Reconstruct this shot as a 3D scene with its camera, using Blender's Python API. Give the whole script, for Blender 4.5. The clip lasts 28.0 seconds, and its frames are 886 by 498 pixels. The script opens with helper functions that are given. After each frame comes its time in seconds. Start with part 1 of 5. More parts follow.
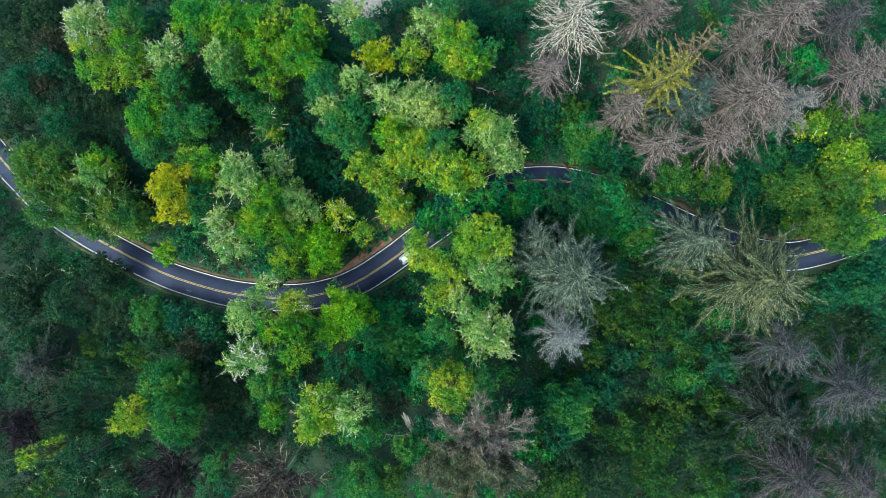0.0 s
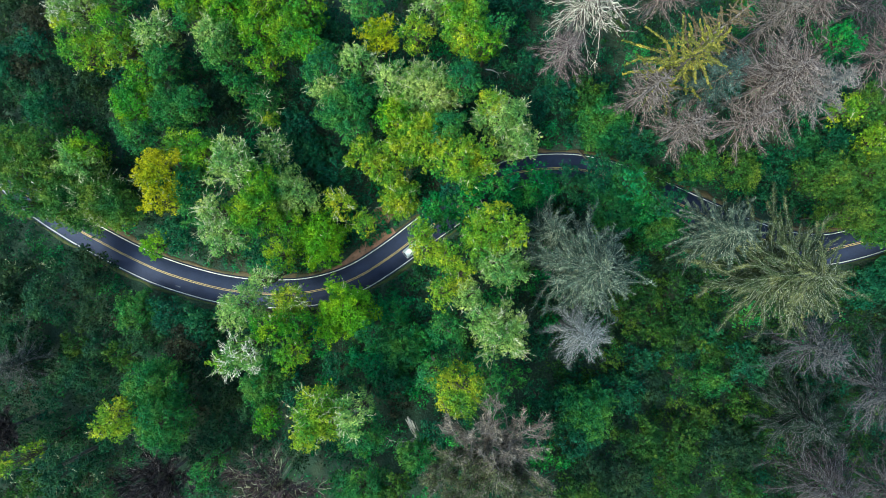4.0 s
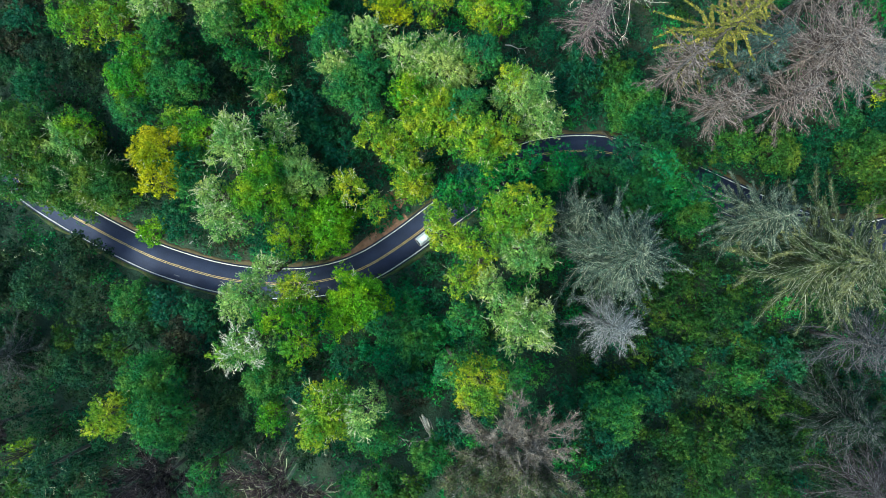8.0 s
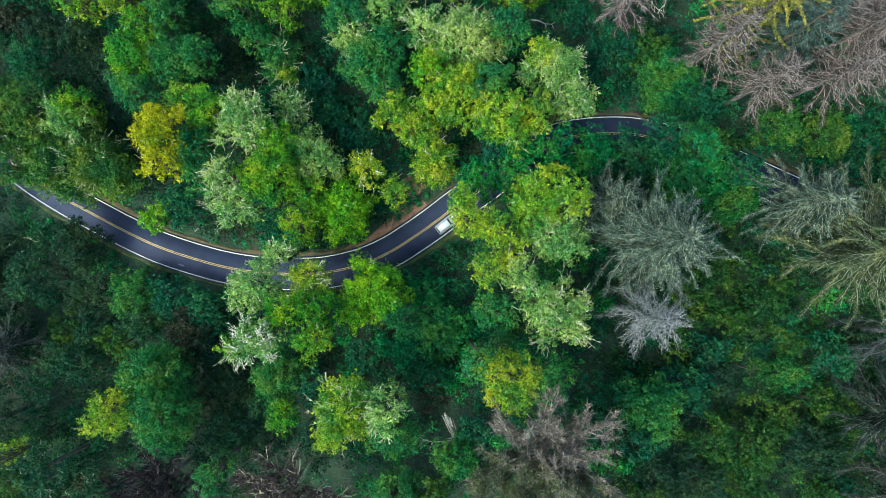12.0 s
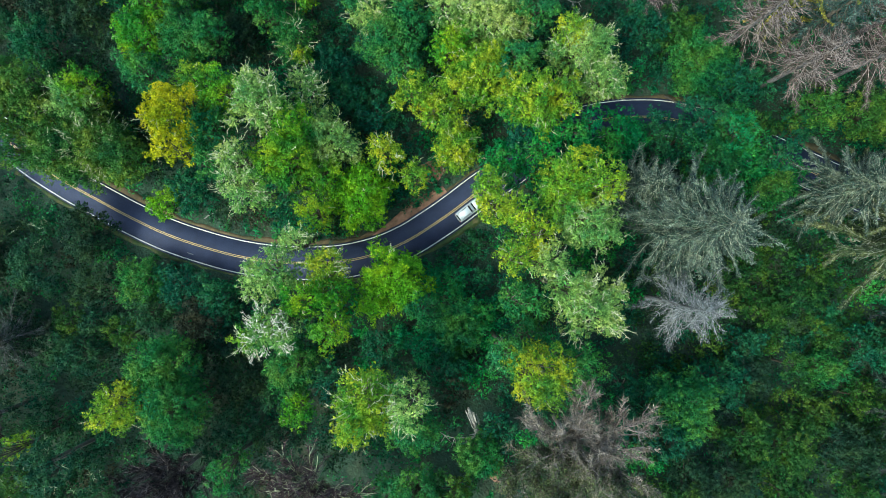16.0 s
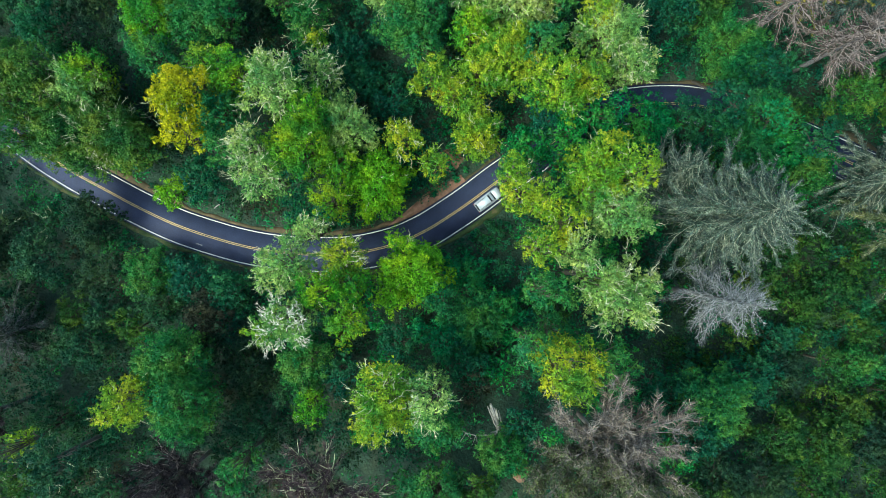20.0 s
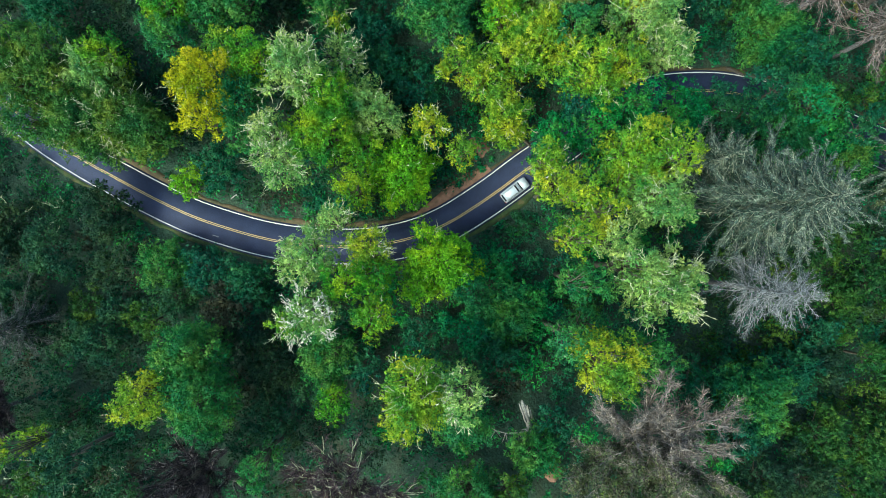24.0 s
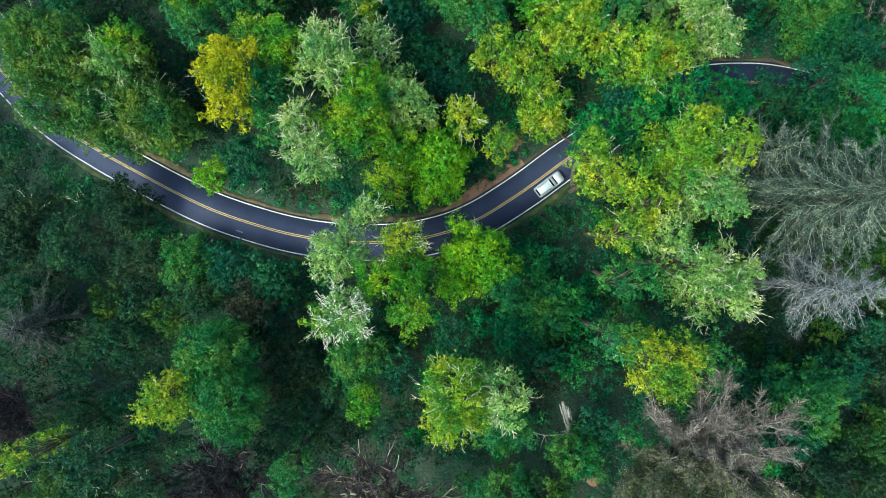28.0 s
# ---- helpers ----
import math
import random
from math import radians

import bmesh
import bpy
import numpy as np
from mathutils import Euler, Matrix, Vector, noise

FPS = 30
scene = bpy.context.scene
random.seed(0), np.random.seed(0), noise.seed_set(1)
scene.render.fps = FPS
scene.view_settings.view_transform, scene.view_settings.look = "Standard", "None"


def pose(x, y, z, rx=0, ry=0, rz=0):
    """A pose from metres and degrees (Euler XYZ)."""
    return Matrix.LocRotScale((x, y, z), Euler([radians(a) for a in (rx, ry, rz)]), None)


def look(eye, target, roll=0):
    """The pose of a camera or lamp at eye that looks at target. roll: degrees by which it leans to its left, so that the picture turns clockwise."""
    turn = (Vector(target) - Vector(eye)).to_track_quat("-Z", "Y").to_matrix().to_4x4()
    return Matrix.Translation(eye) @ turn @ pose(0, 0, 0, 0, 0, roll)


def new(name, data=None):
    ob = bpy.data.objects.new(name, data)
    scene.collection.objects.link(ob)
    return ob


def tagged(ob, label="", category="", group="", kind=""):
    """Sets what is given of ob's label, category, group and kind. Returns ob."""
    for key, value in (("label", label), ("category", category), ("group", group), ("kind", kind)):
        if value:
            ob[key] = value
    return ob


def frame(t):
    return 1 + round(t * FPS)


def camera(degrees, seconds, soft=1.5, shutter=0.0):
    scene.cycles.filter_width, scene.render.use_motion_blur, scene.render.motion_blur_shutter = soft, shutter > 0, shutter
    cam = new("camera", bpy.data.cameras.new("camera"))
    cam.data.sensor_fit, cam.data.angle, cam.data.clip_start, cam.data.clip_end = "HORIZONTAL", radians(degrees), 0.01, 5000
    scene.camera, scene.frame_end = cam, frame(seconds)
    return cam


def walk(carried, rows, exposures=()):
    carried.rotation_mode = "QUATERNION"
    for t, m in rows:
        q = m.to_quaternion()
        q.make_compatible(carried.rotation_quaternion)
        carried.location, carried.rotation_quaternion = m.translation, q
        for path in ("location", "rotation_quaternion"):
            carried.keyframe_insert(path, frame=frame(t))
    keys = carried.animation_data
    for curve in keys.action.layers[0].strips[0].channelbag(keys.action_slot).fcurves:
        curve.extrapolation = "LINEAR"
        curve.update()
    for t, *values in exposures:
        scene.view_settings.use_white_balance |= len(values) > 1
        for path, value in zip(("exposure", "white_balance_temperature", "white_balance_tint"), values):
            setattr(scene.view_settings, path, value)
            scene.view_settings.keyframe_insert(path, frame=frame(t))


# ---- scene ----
cam = camera(71.2, 28.0, soft=1.0)
METRES, EYE, TILT, LEAN, TURN = 47.0, 137.5, -90.0, 0.0, 0.0
ROWS = [
    (0.0, 0.0, 0.0, 0.0, -0.0, 0.0, 0.0),
    (0.5, -0.0007, 0.0216, -0.0015, -0.04, 0.05, -0.01),
    (1.0, -0.001, 0.0442, -0.004, -0.04, 0.09, -0.02),
    (1.5, -0.0021, 0.0666, -0.0068, -0.04, 0.09, -0.03),
    (2.0, -0.005, 0.089, -0.0115, -0.06, 0.1, -0.05),
    (2.5, -0.0091, 0.1112, -0.0167, -0.06, 0.11, -0.05),
    (3.0, -0.0143, 0.1342, -0.0232, -0.06, 0.12, -0.07),
    (3.5, -0.0217, 0.1571, -0.0301, -0.05, 0.14, -0.07),
    (5.5, -0.0557, 0.2388, -0.0543, -0.04, 0.1, -0.17),
    (6.0, -0.0632, 0.2582, -0.0602, -0.03, 0.09, -0.2),
    (6.5, -0.0697, 0.278, -0.066, -0.01, 0.07, -0.2),
    (7.0, -0.0755, 0.2975, -0.0712, 0.01, 0.04, -0.22),
    (7.5, -0.082, 0.3171, -0.0774, 0.01, 0.04, -0.24),
    (8.0, -0.0886, 0.3364, -0.0826, 0.02, 0.03, -0.27),
    (8.5, -0.096, 0.3557, -0.0876, 0.02, 0.01, -0.29),
    (9.0, -0.1041, 0.3751, -0.0932, 0.03, 0.0, -0.31),
    (9.5, -0.1128, 0.3941, -0.0987, 0.02, 0.0, -0.34),
    (10.0, -0.1231, 0.4129, -0.1046, 0.03, 0.0, -0.35),
    (10.5, -0.1344, 0.4313, -0.1089, 0.02, -0.03, -0.36),
    (11.0, -0.1459, 0.4495, -0.1143, 0.02, -0.03, -0.4),
    (11.5, -0.1574, 0.4667, -0.1188, 0.02, -0.05, -0.44),
    (12.0, -0.1685, 0.4831, -0.1242, 0.03, -0.04, -0.44),
    (12.5, -0.1792, 0.4982, -0.1291, 0.03, -0.07, -0.47),
    (14.5, -0.2141, 0.5484, -0.1466, 0.07, -0.21, -0.59),
    (15.0, -0.2226, 0.5583, -0.1501, 0.08, -0.24, -0.61),
    (15.5, -0.2312, 0.5682, -0.1541, 0.09, -0.25, -0.62),
    (16.0, -0.2393, 0.5787, -0.1562, 0.12, -0.32, -0.63),
    (16.5, -0.2474, 0.5886, -0.16, 0.11, -0.32, -0.66),
    (17.0, -0.2553, 0.5983, -0.1628, 0.12, -0.35, -0.67),
    (17.5, -0.2634, 0.6079, -0.1662, 0.12, -0.38, -0.7),
    (18.0, -0.2721, 0.6176, -0.17, 0.12, -0.39, -0.73),
    (18.5, -0.28, 0.6273, -0.1736, 0.14, -0.42, -0.72),
    (19.0, -0.2876, 0.6367, -0.1773, 0.14, -0.41, -0.73),
    (19.5, -0.2953, 0.6458, -0.1807, 0.14, -0.44, -0.75),
    (20.0, -0.3032, 0.6551, -0.184, 0.13, -0.46, -0.76),
    (20.5, -0.3113, 0.6642, -0.1882, 0.14, -0.46, -0.77),
    (21.0, -0.3213, 0.6727, -0.1918, 0.11, -0.47, -0.79),
    (21.5, -0.3312, 0.6809, -0.1948, 0.11, -0.5, -0.78),
    (23.5, -0.3775, 0.7155, -0.2107, 0.09, -0.46, -0.88),
    (24.0, -0.3894, 0.724, -0.2142, 0.1, -0.44, -0.88),
    (24.5, -0.4021, 0.7321, -0.2158, 0.1, -0.48, -0.89),
    (25.0, -0.4151, 0.7399, -0.2184, 0.11, -0.48, -0.9),
    (25.5, -0.4275, 0.748, -0.2213, 0.12, -0.48, -0.91),
    (26.0, -0.4403, 0.7561, -0.2247, 0.12, -0.46, -0.93),
    (26.5, -0.4534, 0.7639, -0.227, 0.11, -0.46, -0.93),
    (27.0, -0.4678, 0.772, -0.2273, 0.12, -0.5, -0.94),
    (27.5, -0.4815, 0.7798, -0.228, 0.1, -0.5, -0.96),
    (28.0, -0.4947, 0.7878, -0.2272, 0.1, -0.51, -0.98),
]
walk(cam, [(t, pose(0, 0, EYE, TILT, LEAN, TURN) @ pose(METRES * x, METRES * y, METRES * z, 90 + pitch, roll, yaw)) for t, x, y, z, yaw, pitch, roll in ROWS], exposures=[(0.0, 1.52, 6500, -6), (28.0, 1.52, 6500, -6)])

# ---- light: a bright, hazy late-day sky with a soft low-contrast sun ----
world = bpy.data.worlds.new("sky")
scene.world = world
world.use_nodes = True
wn, wl = world.node_tree.nodes, world.node_tree.links
sky = wn.new("ShaderNodeTexSky")
sky.sky_type = "NISHITA"
sky.sun_disc = False
sky.sun_elevation = radians(48)
sky.sun_rotation = radians(238)
sky.air_density, sky.dust_density, sky.ozone_density = 1.0, 2.0, 1.0
wl.new(sky.outputs[0], wn["Background"].inputs[0])
wn["Background"].inputs[1].default_value = 0.15
sun_data = bpy.data.lights.new("sun", "SUN")
sun_data.energy, sun_data.angle, sun_data.color = 1.6, radians(32), (1.0, 0.95, 0.82)
sun = new("sun", sun_data)
sun.matrix_world = look((-60, -38, 90), (0, 0, 0))


# ---- materials ----
def material(name):
    m = bpy.data.materials.new(name)
    m.use_nodes = True
    n, l = m.node_tree.nodes, m.node_tree.links
    return m, n, l, n["Principled BSDF"]


def noise_ramp(n, l, scale, stops, detail=6.0, coord="Object", rough=0.6):
    """A colour ramp driven by a noise; stops are (place, colour)."""
    tc = n.new("ShaderNodeTexCoord")
    nz = n.new("ShaderNodeTexNoise")
    nz.inputs["Scale"].default_value, nz.inputs["Detail"].default_value, nz.inputs["Roughness"].default_value = scale, detail, rough
    l.new(tc.outputs[coord], nz.inputs["Vector"])
    rp = n.new("ShaderNodeValToRGB")
    while len(rp.color_ramp.elements) < len(stops):
        rp.color_ramp.elements.new(0.5)
    for e, (at, c) in zip(rp.color_ramp.elements, stops):
        e.position, e.color = at, (*c, 1)
    l.new(nz.outputs["Fac"], rp.inputs[0])
    return nz, rp


def mix(n, l, kind, fac, a, b):
    x = n.new("ShaderNodeMix")
    x.data_type, x.blend_type = "RGBA", kind
    for sock, val in ((x.inputs[0], fac), (x.inputs[6], a), (x.inputs[7], b)):
        if isinstance(val, (int, float)):
            sock.default_value = val
        elif isinstance(val, tuple):
            sock.default_value = (*val, 1)
        else:
            l.new(val, sock)
    return x.outputs[2]


def bump(n, l, bsdf, scale, strength, distance=0.02, coord="Object"):
    tc = n.new("ShaderNodeTexCoord")
    nz = n.new("ShaderNodeTexNoise")
    nz.inputs["Scale"].default_value, nz.inputs["Detail"].default_value = scale, 8
    l.new(tc.outputs[coord], nz.inputs["Vector"])
    bp = n.new("ShaderNodeBump")
    bp.inputs["Strength"].default_value, bp.inputs["Distance"].default_value = strength, distance
    l.new(nz.outputs["Fac"], bp.inputs["Height"])
    l.new(bp.outputs[0], bsdf.inputs["Normal"])


def leaf_material(name, dark, mid, tip, scale=0.24, rough=0.5, glow=0.38, uneven=0):
    """Leaves: three tones drifting over the crowns in patches, the dark one tinted like shade, each sprig a little
    different, the palest painted as highlight specks, and light shining through.
    """
    m, n, l, b = material(name)
    geo = n.new("ShaderNodeNewGeometry")
    obj = n.new("ShaderNodeObjectInfo")
    # dark stop leans blue in most greens: the cool of shaded leaves, as colour
    nz, rp = noise_ramp(n, l, scale, [(0.34, dark), (0.5, mid), (0.66, tip)], 5.0)
    nz2, rp2 = noise_ramp(n, l, 1.5, [(0.36, (0.66, 0.7, 0.76)), (0.64, (1.26, 1.21, 1.04))], 2.0)
    for z in (nz, nz2):
        l.new(geo.outputs["Position"], z.inputs["Vector"])
    hue = n.new("ShaderNodeHueSaturation")
    sprig = n.new("ShaderNodeValToRGB")
    while len(sprig.color_ramp.elements) < 4:
        sprig.color_ramp.elements.new(0.5)
    # the palest sprigs put specks of highlight into the leaf colour
    for e, (at, v) in zip(sprig.color_ramp.elements, ((0.0, 0.5), (0.55, 0.85), (0.86, 1.25), (1.0, 2.2)) if uneven else ((0.0, 0.66), (0.55, 0.98), (0.86, 1.12), (1.0, 1.45))):
        e.position, e.color = at, (v, v, v, 1)
    l.new(geo.outputs["Random Per Island"], sprig.inputs[0])
    l.new(sprig.outputs[0], hue.inputs["Value"])
    mh = n.new("ShaderNodeMapRange")
    mh.inputs[3].default_value, mh.inputs[4].default_value = 0.488, 0.512
    l.new(obj.outputs["Random"], mh.inputs[0])
    l.new(mh.outputs[0], hue.inputs["Hue"])
    l.new(mix(n, l, "MULTIPLY", 1.0, rp.outputs[0], rp2.outputs[0]), hue.inputs["Color"])
    b.inputs["Roughness"].default_value = rough
    b.inputs["Specular IOR Level"].default_value = 0.14
    l.new(hue.outputs[0], b.inputs["Base Color"])
    tr = n.new("ShaderNodeBsdfTranslucent")
    l.new(hue.outputs[0], tr.inputs["Color"])
    mx = n.new("ShaderNodeMixShader")
    mx.inputs[0].default_value = glow
    l.new(b.outputs[0], mx.inputs[1])
    l.new(tr.outputs[0], mx.inputs[2])
    l.new(mx.outputs[0], n["Material Output"].inputs["Surface"])
    return m


def bark_material(name, dark, light, scale=3.0, rough=0.85):
    m, n, l, b = material(name)
    nz, rp = noise_ramp(n, l, scale, [(0.35, dark), (0.62, light)])
    geo = n.new("ShaderNodeNewGeometry")
    hue = n.new("ShaderNodeHueSaturation")
    mr = n.new("ShaderNodeMapRange")
    mr.inputs[3].default_value, mr.inputs[4].default_value = 0.6, 1.35
    l.new(geo.outputs["Random Per Island"], mr.inputs[0])
    l.new(mr.outputs[0], hue.inputs["Value"])
    l.new(rp.outputs[0], hue.inputs["Color"])
    l.new(hue.outputs[0], b.inputs["Base Color"])
    b.inputs["Roughness"].default_value = rough
    bump(n, l, b, scale * 6, 0.6)
    return m


LEAF = {
    "yellow": leaf_material("yellow_leaves", (0.15, 0.26, 0.012), (0.33, 0.38, 0.012), (0.5, 0.48, 0.02)),
    "lime": leaf_material("lime_leaves", (0.025, 0.185, 0.036), (0.09, 0.3, 0.022), (0.26, 0.4, 0.018)),
    "bright": leaf_material("bright_lime_leaves", (0.055, 0.27, 0.02), (0.12, 0.37, 0.018), (0.25, 0.44, 0.016)),
    "gold": leaf_material("gold_green_leaves", (0.05, 0.22, 0.038), (0.17, 0.335, 0.028), (0.42, 0.47, 0.034)),
    "green": leaf_material("green_leaves", (0.0117, 0.13, 0.056), (0.036, 0.195, 0.054), (0.108, 0.27, 0.048)),
    "pale": leaf_material("pale_leaves", (0.0743, 0.242, 0.077), (0.198, 0.374, 0.099), (0.406, 0.528, 0.165)),
    "fresh": leaf_material("fresh_green_leaves", (0.00907, 0.157, 0.065), (0.0202, 0.241, 0.0694), (0.0706, 0.308, 0.056)),
    # bluer and darker green: shade under the canopy is mixed into this colour
    "teal": leaf_material("shade_tinted_leaves", (0.00706, 0.0874, 0.0594), (0.0151, 0.123, 0.0638), (0.0383, 0.168, 0.0627)),
    "sage": leaf_material("sage_green_leaves", (0.022, 0.115, 0.036), (0.06, 0.18, 0.036), (0.165, 0.26, 0.036)),
    # dusky and olive hold shade and darkening toward the view's edges as leaf colour
    "dusky": leaf_material("shade_darkened_green_leaves", (0.00907, 0.0616, 0.0403), (0.0202, 0.0896, 0.0448), (0.0454, 0.129, 0.047)),
    "olive": leaf_material("shade_darkened_olive_leaves", (0.0099, 0.045, 0.032), (0.0198, 0.064, 0.034), (0.045, 0.095, 0.036)),
    "moss": leaf_material("moss_green_leaves", (0.0117, 0.078, 0.028), (0.0342, 0.115, 0.026), (0.099, 0.18, 0.026)),
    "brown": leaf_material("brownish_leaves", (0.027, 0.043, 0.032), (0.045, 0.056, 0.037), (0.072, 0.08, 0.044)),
}
NEEDLE = {
    "golden": leaf_material("golden_needles", (0.1, 0.13, 0.03), (0.22, 0.23, 0.045), (0.4, 0.36, 0.07), 0.5, uneven=1),
    "orange": leaf_material("orange_brown_needles", (0.1, 0.08, 0.05), (0.165, 0.13, 0.075), (0.25, 0.19, 0.11), 0.5, uneven=1),
    "grey_green": leaf_material("grey_green_needles", (0.03, 0.06, 0.048), (0.068, 0.11, 0.088), (0.165, 0.21, 0.17), 0.5, uneven=1),
    "olive_green": leaf_material("olive_needles", (0.03, 0.06, 0.03), (0.066, 0.1, 0.048), (0.165, 0.195, 0.092), 0.3, uneven=1),
    "blue_green": leaf_material("blue_green_needles", (0.028, 0.07, 0.064), (0.055, 0.11, 0.102), (0.11, 0.17, 0.16), 0.5, uneven=1),
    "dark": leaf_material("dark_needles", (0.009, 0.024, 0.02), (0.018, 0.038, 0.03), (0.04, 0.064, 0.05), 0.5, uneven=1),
    "brown": leaf_material("dead_brown_twigs", (0.1, 0.088, 0.08), (0.18, 0.162, 0.146), (0.32, 0.29, 0.265), 0.5, 0.8, 0.1, uneven=1),
    "umber": leaf_material("dead_umber_twigs", (0.04, 0.033, 0.031), (0.075, 0.062, 0.058), (0.15, 0.127, 0.118), 0.5, 0.8, 0.1, uneven=1),
    "pink": leaf_material("dead_pinkish_twigs", (0.04, 0.031, 0.033), (0.076, 0.06, 0.06), (0.155, 0.127, 0.124), 0.5, 0.8, 0.1, uneven=1),
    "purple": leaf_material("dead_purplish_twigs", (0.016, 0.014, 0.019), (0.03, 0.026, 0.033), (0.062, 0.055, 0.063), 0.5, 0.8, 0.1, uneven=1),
    "dusk": leaf_material("dull_mauve_twigs", (0.04, 0.029, 0.037), (0.072, 0.053, 0.063), (0.125, 0.096, 0.107), 0.5, 0.8, 0.1, uneven=1),
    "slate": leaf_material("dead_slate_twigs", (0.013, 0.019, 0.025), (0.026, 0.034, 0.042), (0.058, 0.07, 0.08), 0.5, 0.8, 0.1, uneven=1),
    "silver": leaf_material("silver_grey_twigs", (0.052, 0.063, 0.068), (0.1, 0.116, 0.123), (0.2, 0.22, 0.23), 0.5, 0.8, 0.1, uneven=1),
}
BARK = bark_material("grey_brown_bark", (0.04, 0.036, 0.029), (0.115, 0.104, 0.086))
PALE_BARK = bark_material("lichen_grey_bark", (0.3, 0.34, 0.19), (0.62, 0.65, 0.43))
WHITE_BARK = bark_material("bleached_white_bark", (0.42, 0.42, 0.34), (0.74, 0.73, 0.62))
DEAD_BARK = bark_material("weathered_grey_bark", (0.115, 0.1, 0.095), (0.29, 0.255, 0.24))
SNAG_BARK = bark_material("old_grey_wood", (0.13, 0.135, 0.125), (0.30, 0.305, 0.29))
MOSSY_BARK = bark_material("mossy_conifer_bark", (0.1, 0.126, 0.09), (0.3, 0.33, 0.245))
SILVER_BARK = bark_material("silver_grey_bark", (0.1, 0.112, 0.12), (0.27, 0.285, 0.295))
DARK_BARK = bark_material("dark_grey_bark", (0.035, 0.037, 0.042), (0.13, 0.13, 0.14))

asphalt, n, l, b = material("asphalt")
nz, rp = noise_ramp(n, l, 0.35, [(0.3, (0.015, 0.025, 0.064)), (0.55, (0.020, 0.033, 0.080)), (0.75, (0.026, 0.041, 0.095))], 5)
nz2, rp2 = noise_ramp(n, l, 9.0, [(0.35, (0.72, 0.72, 0.72)), (0.7, (1.2, 1.2, 1.2))], 8)
l.new(mix(n, l, "MULTIPLY", 1.0, rp.outputs[0], rp2.outputs[0]), b.inputs["Base Color"])
b.inputs["Roughness"].default_value = 0.82
bump(n, l, b, 30, 0.4)


def paint_material(name, colour, worn):
    m, n, l, b = material(name)
    nz, rp = noise_ramp(n, l, 5.0, [(0.30, worn), (0.46, colour), (0.8, colour)], 9)
    l.new(rp.outputs[0], b.inputs["Base Color"])
    b.inputs["Roughness"].default_value = 0.6
    return m


WHITE_LINE = paint_material("white_road_paint", (0.72, 0.72, 0.70), (0.3, 0.3, 0.31))
YELLOW_LINE = paint_material("yellow_road_paint", (0.62, 0.46, 0.17), (0.32, 0.25, 0.13))
PATCH = paint_material("pale_scuff", (0.17, 0.18, 0.20), (0.07, 0.075, 0.09))

dirt, n, l, b = material("red_brown_dirt")
nz, rp = noise_ramp(n, l, 0.8, [(0.3, (0.11, 0.075, 0.045)), (0.5, (0.24, 0.135, 0.09)), (0.72, (0.36, 0.20, 0.145))], 8)
l.new(rp.outputs[0], b.inputs["Base Color"])
b.inputs["Roughness"].default_value = 0.95
bump(n, l, b, 8, 0.9, 0.06)

verge, n, l, b = material("mossy_verge")
nz, rp = noise_ramp(n, l, 0.7, [(0.3, (0.020, 0.045, 0.016)), (0.52, (0.045, 0.075, 0.022)), (0.75, (0.14, 0.10, 0.055))], 8)
l.new(rp.outputs[0], b.inputs["Base Color"])
b.inputs["Roughness"].default_value = 0.95
bump(n, l, b, 10, 0.9, 0.06)

litter, n, l, b = material("dirt_and_leaf_litter")
nz, rp = noise_ramp(n, l, 0.5, [(0.3, (0.028, 0.042, 0.018)), (0.52, (0.080, 0.066, 0.034)), (0.75, (0.16, 0.11, 0.066))], 9)
l.new(rp.outputs[0], b.inputs["Base Color"])
b.inputs["Roughness"].default_value = 0.95
bump(n, l, b, 9, 0.9, 0.06)

soil, n, l, b = material("forest_floor")
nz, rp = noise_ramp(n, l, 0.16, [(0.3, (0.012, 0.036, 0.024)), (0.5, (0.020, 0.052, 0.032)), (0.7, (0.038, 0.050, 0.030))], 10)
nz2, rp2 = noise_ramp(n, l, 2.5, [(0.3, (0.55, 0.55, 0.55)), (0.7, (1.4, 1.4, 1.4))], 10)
l.new(mix(n, l, "MULTIPLY", 1.0, rp.outputs[0], rp2.outputs[0]), b.inputs["Base Color"])
b.inputs["Roughness"].default_value = 1.0
bump(n, l, b, 3, 1.0, 0.2)

gravel, n, l, b = material("pale_gravel")
nz, rp = noise_ramp(n, l, 1.2, [(0.3, (0.20, 0.18, 0.17)), (0.6, (0.38, 0.35, 0.33)), (0.8, (0.48, 0.45, 0.43))], 10)
l.new(rp.outputs[0], b.inputs["Base Color"])
b.inputs["Roughness"].default_value = 0.95
bump(n, l, b, 6, 0.8, 0.05)


# ---- mesh helpers ----
def part(name, bm, mat, parent, label=""):
    me = bpy.data.meshes.new(name)
    bm.to_mesh(me)
    bm.free()
    me.materials.append(mat)
    ob = new(name, me)
    ob.parent = parent
    return tagged(ob, label)


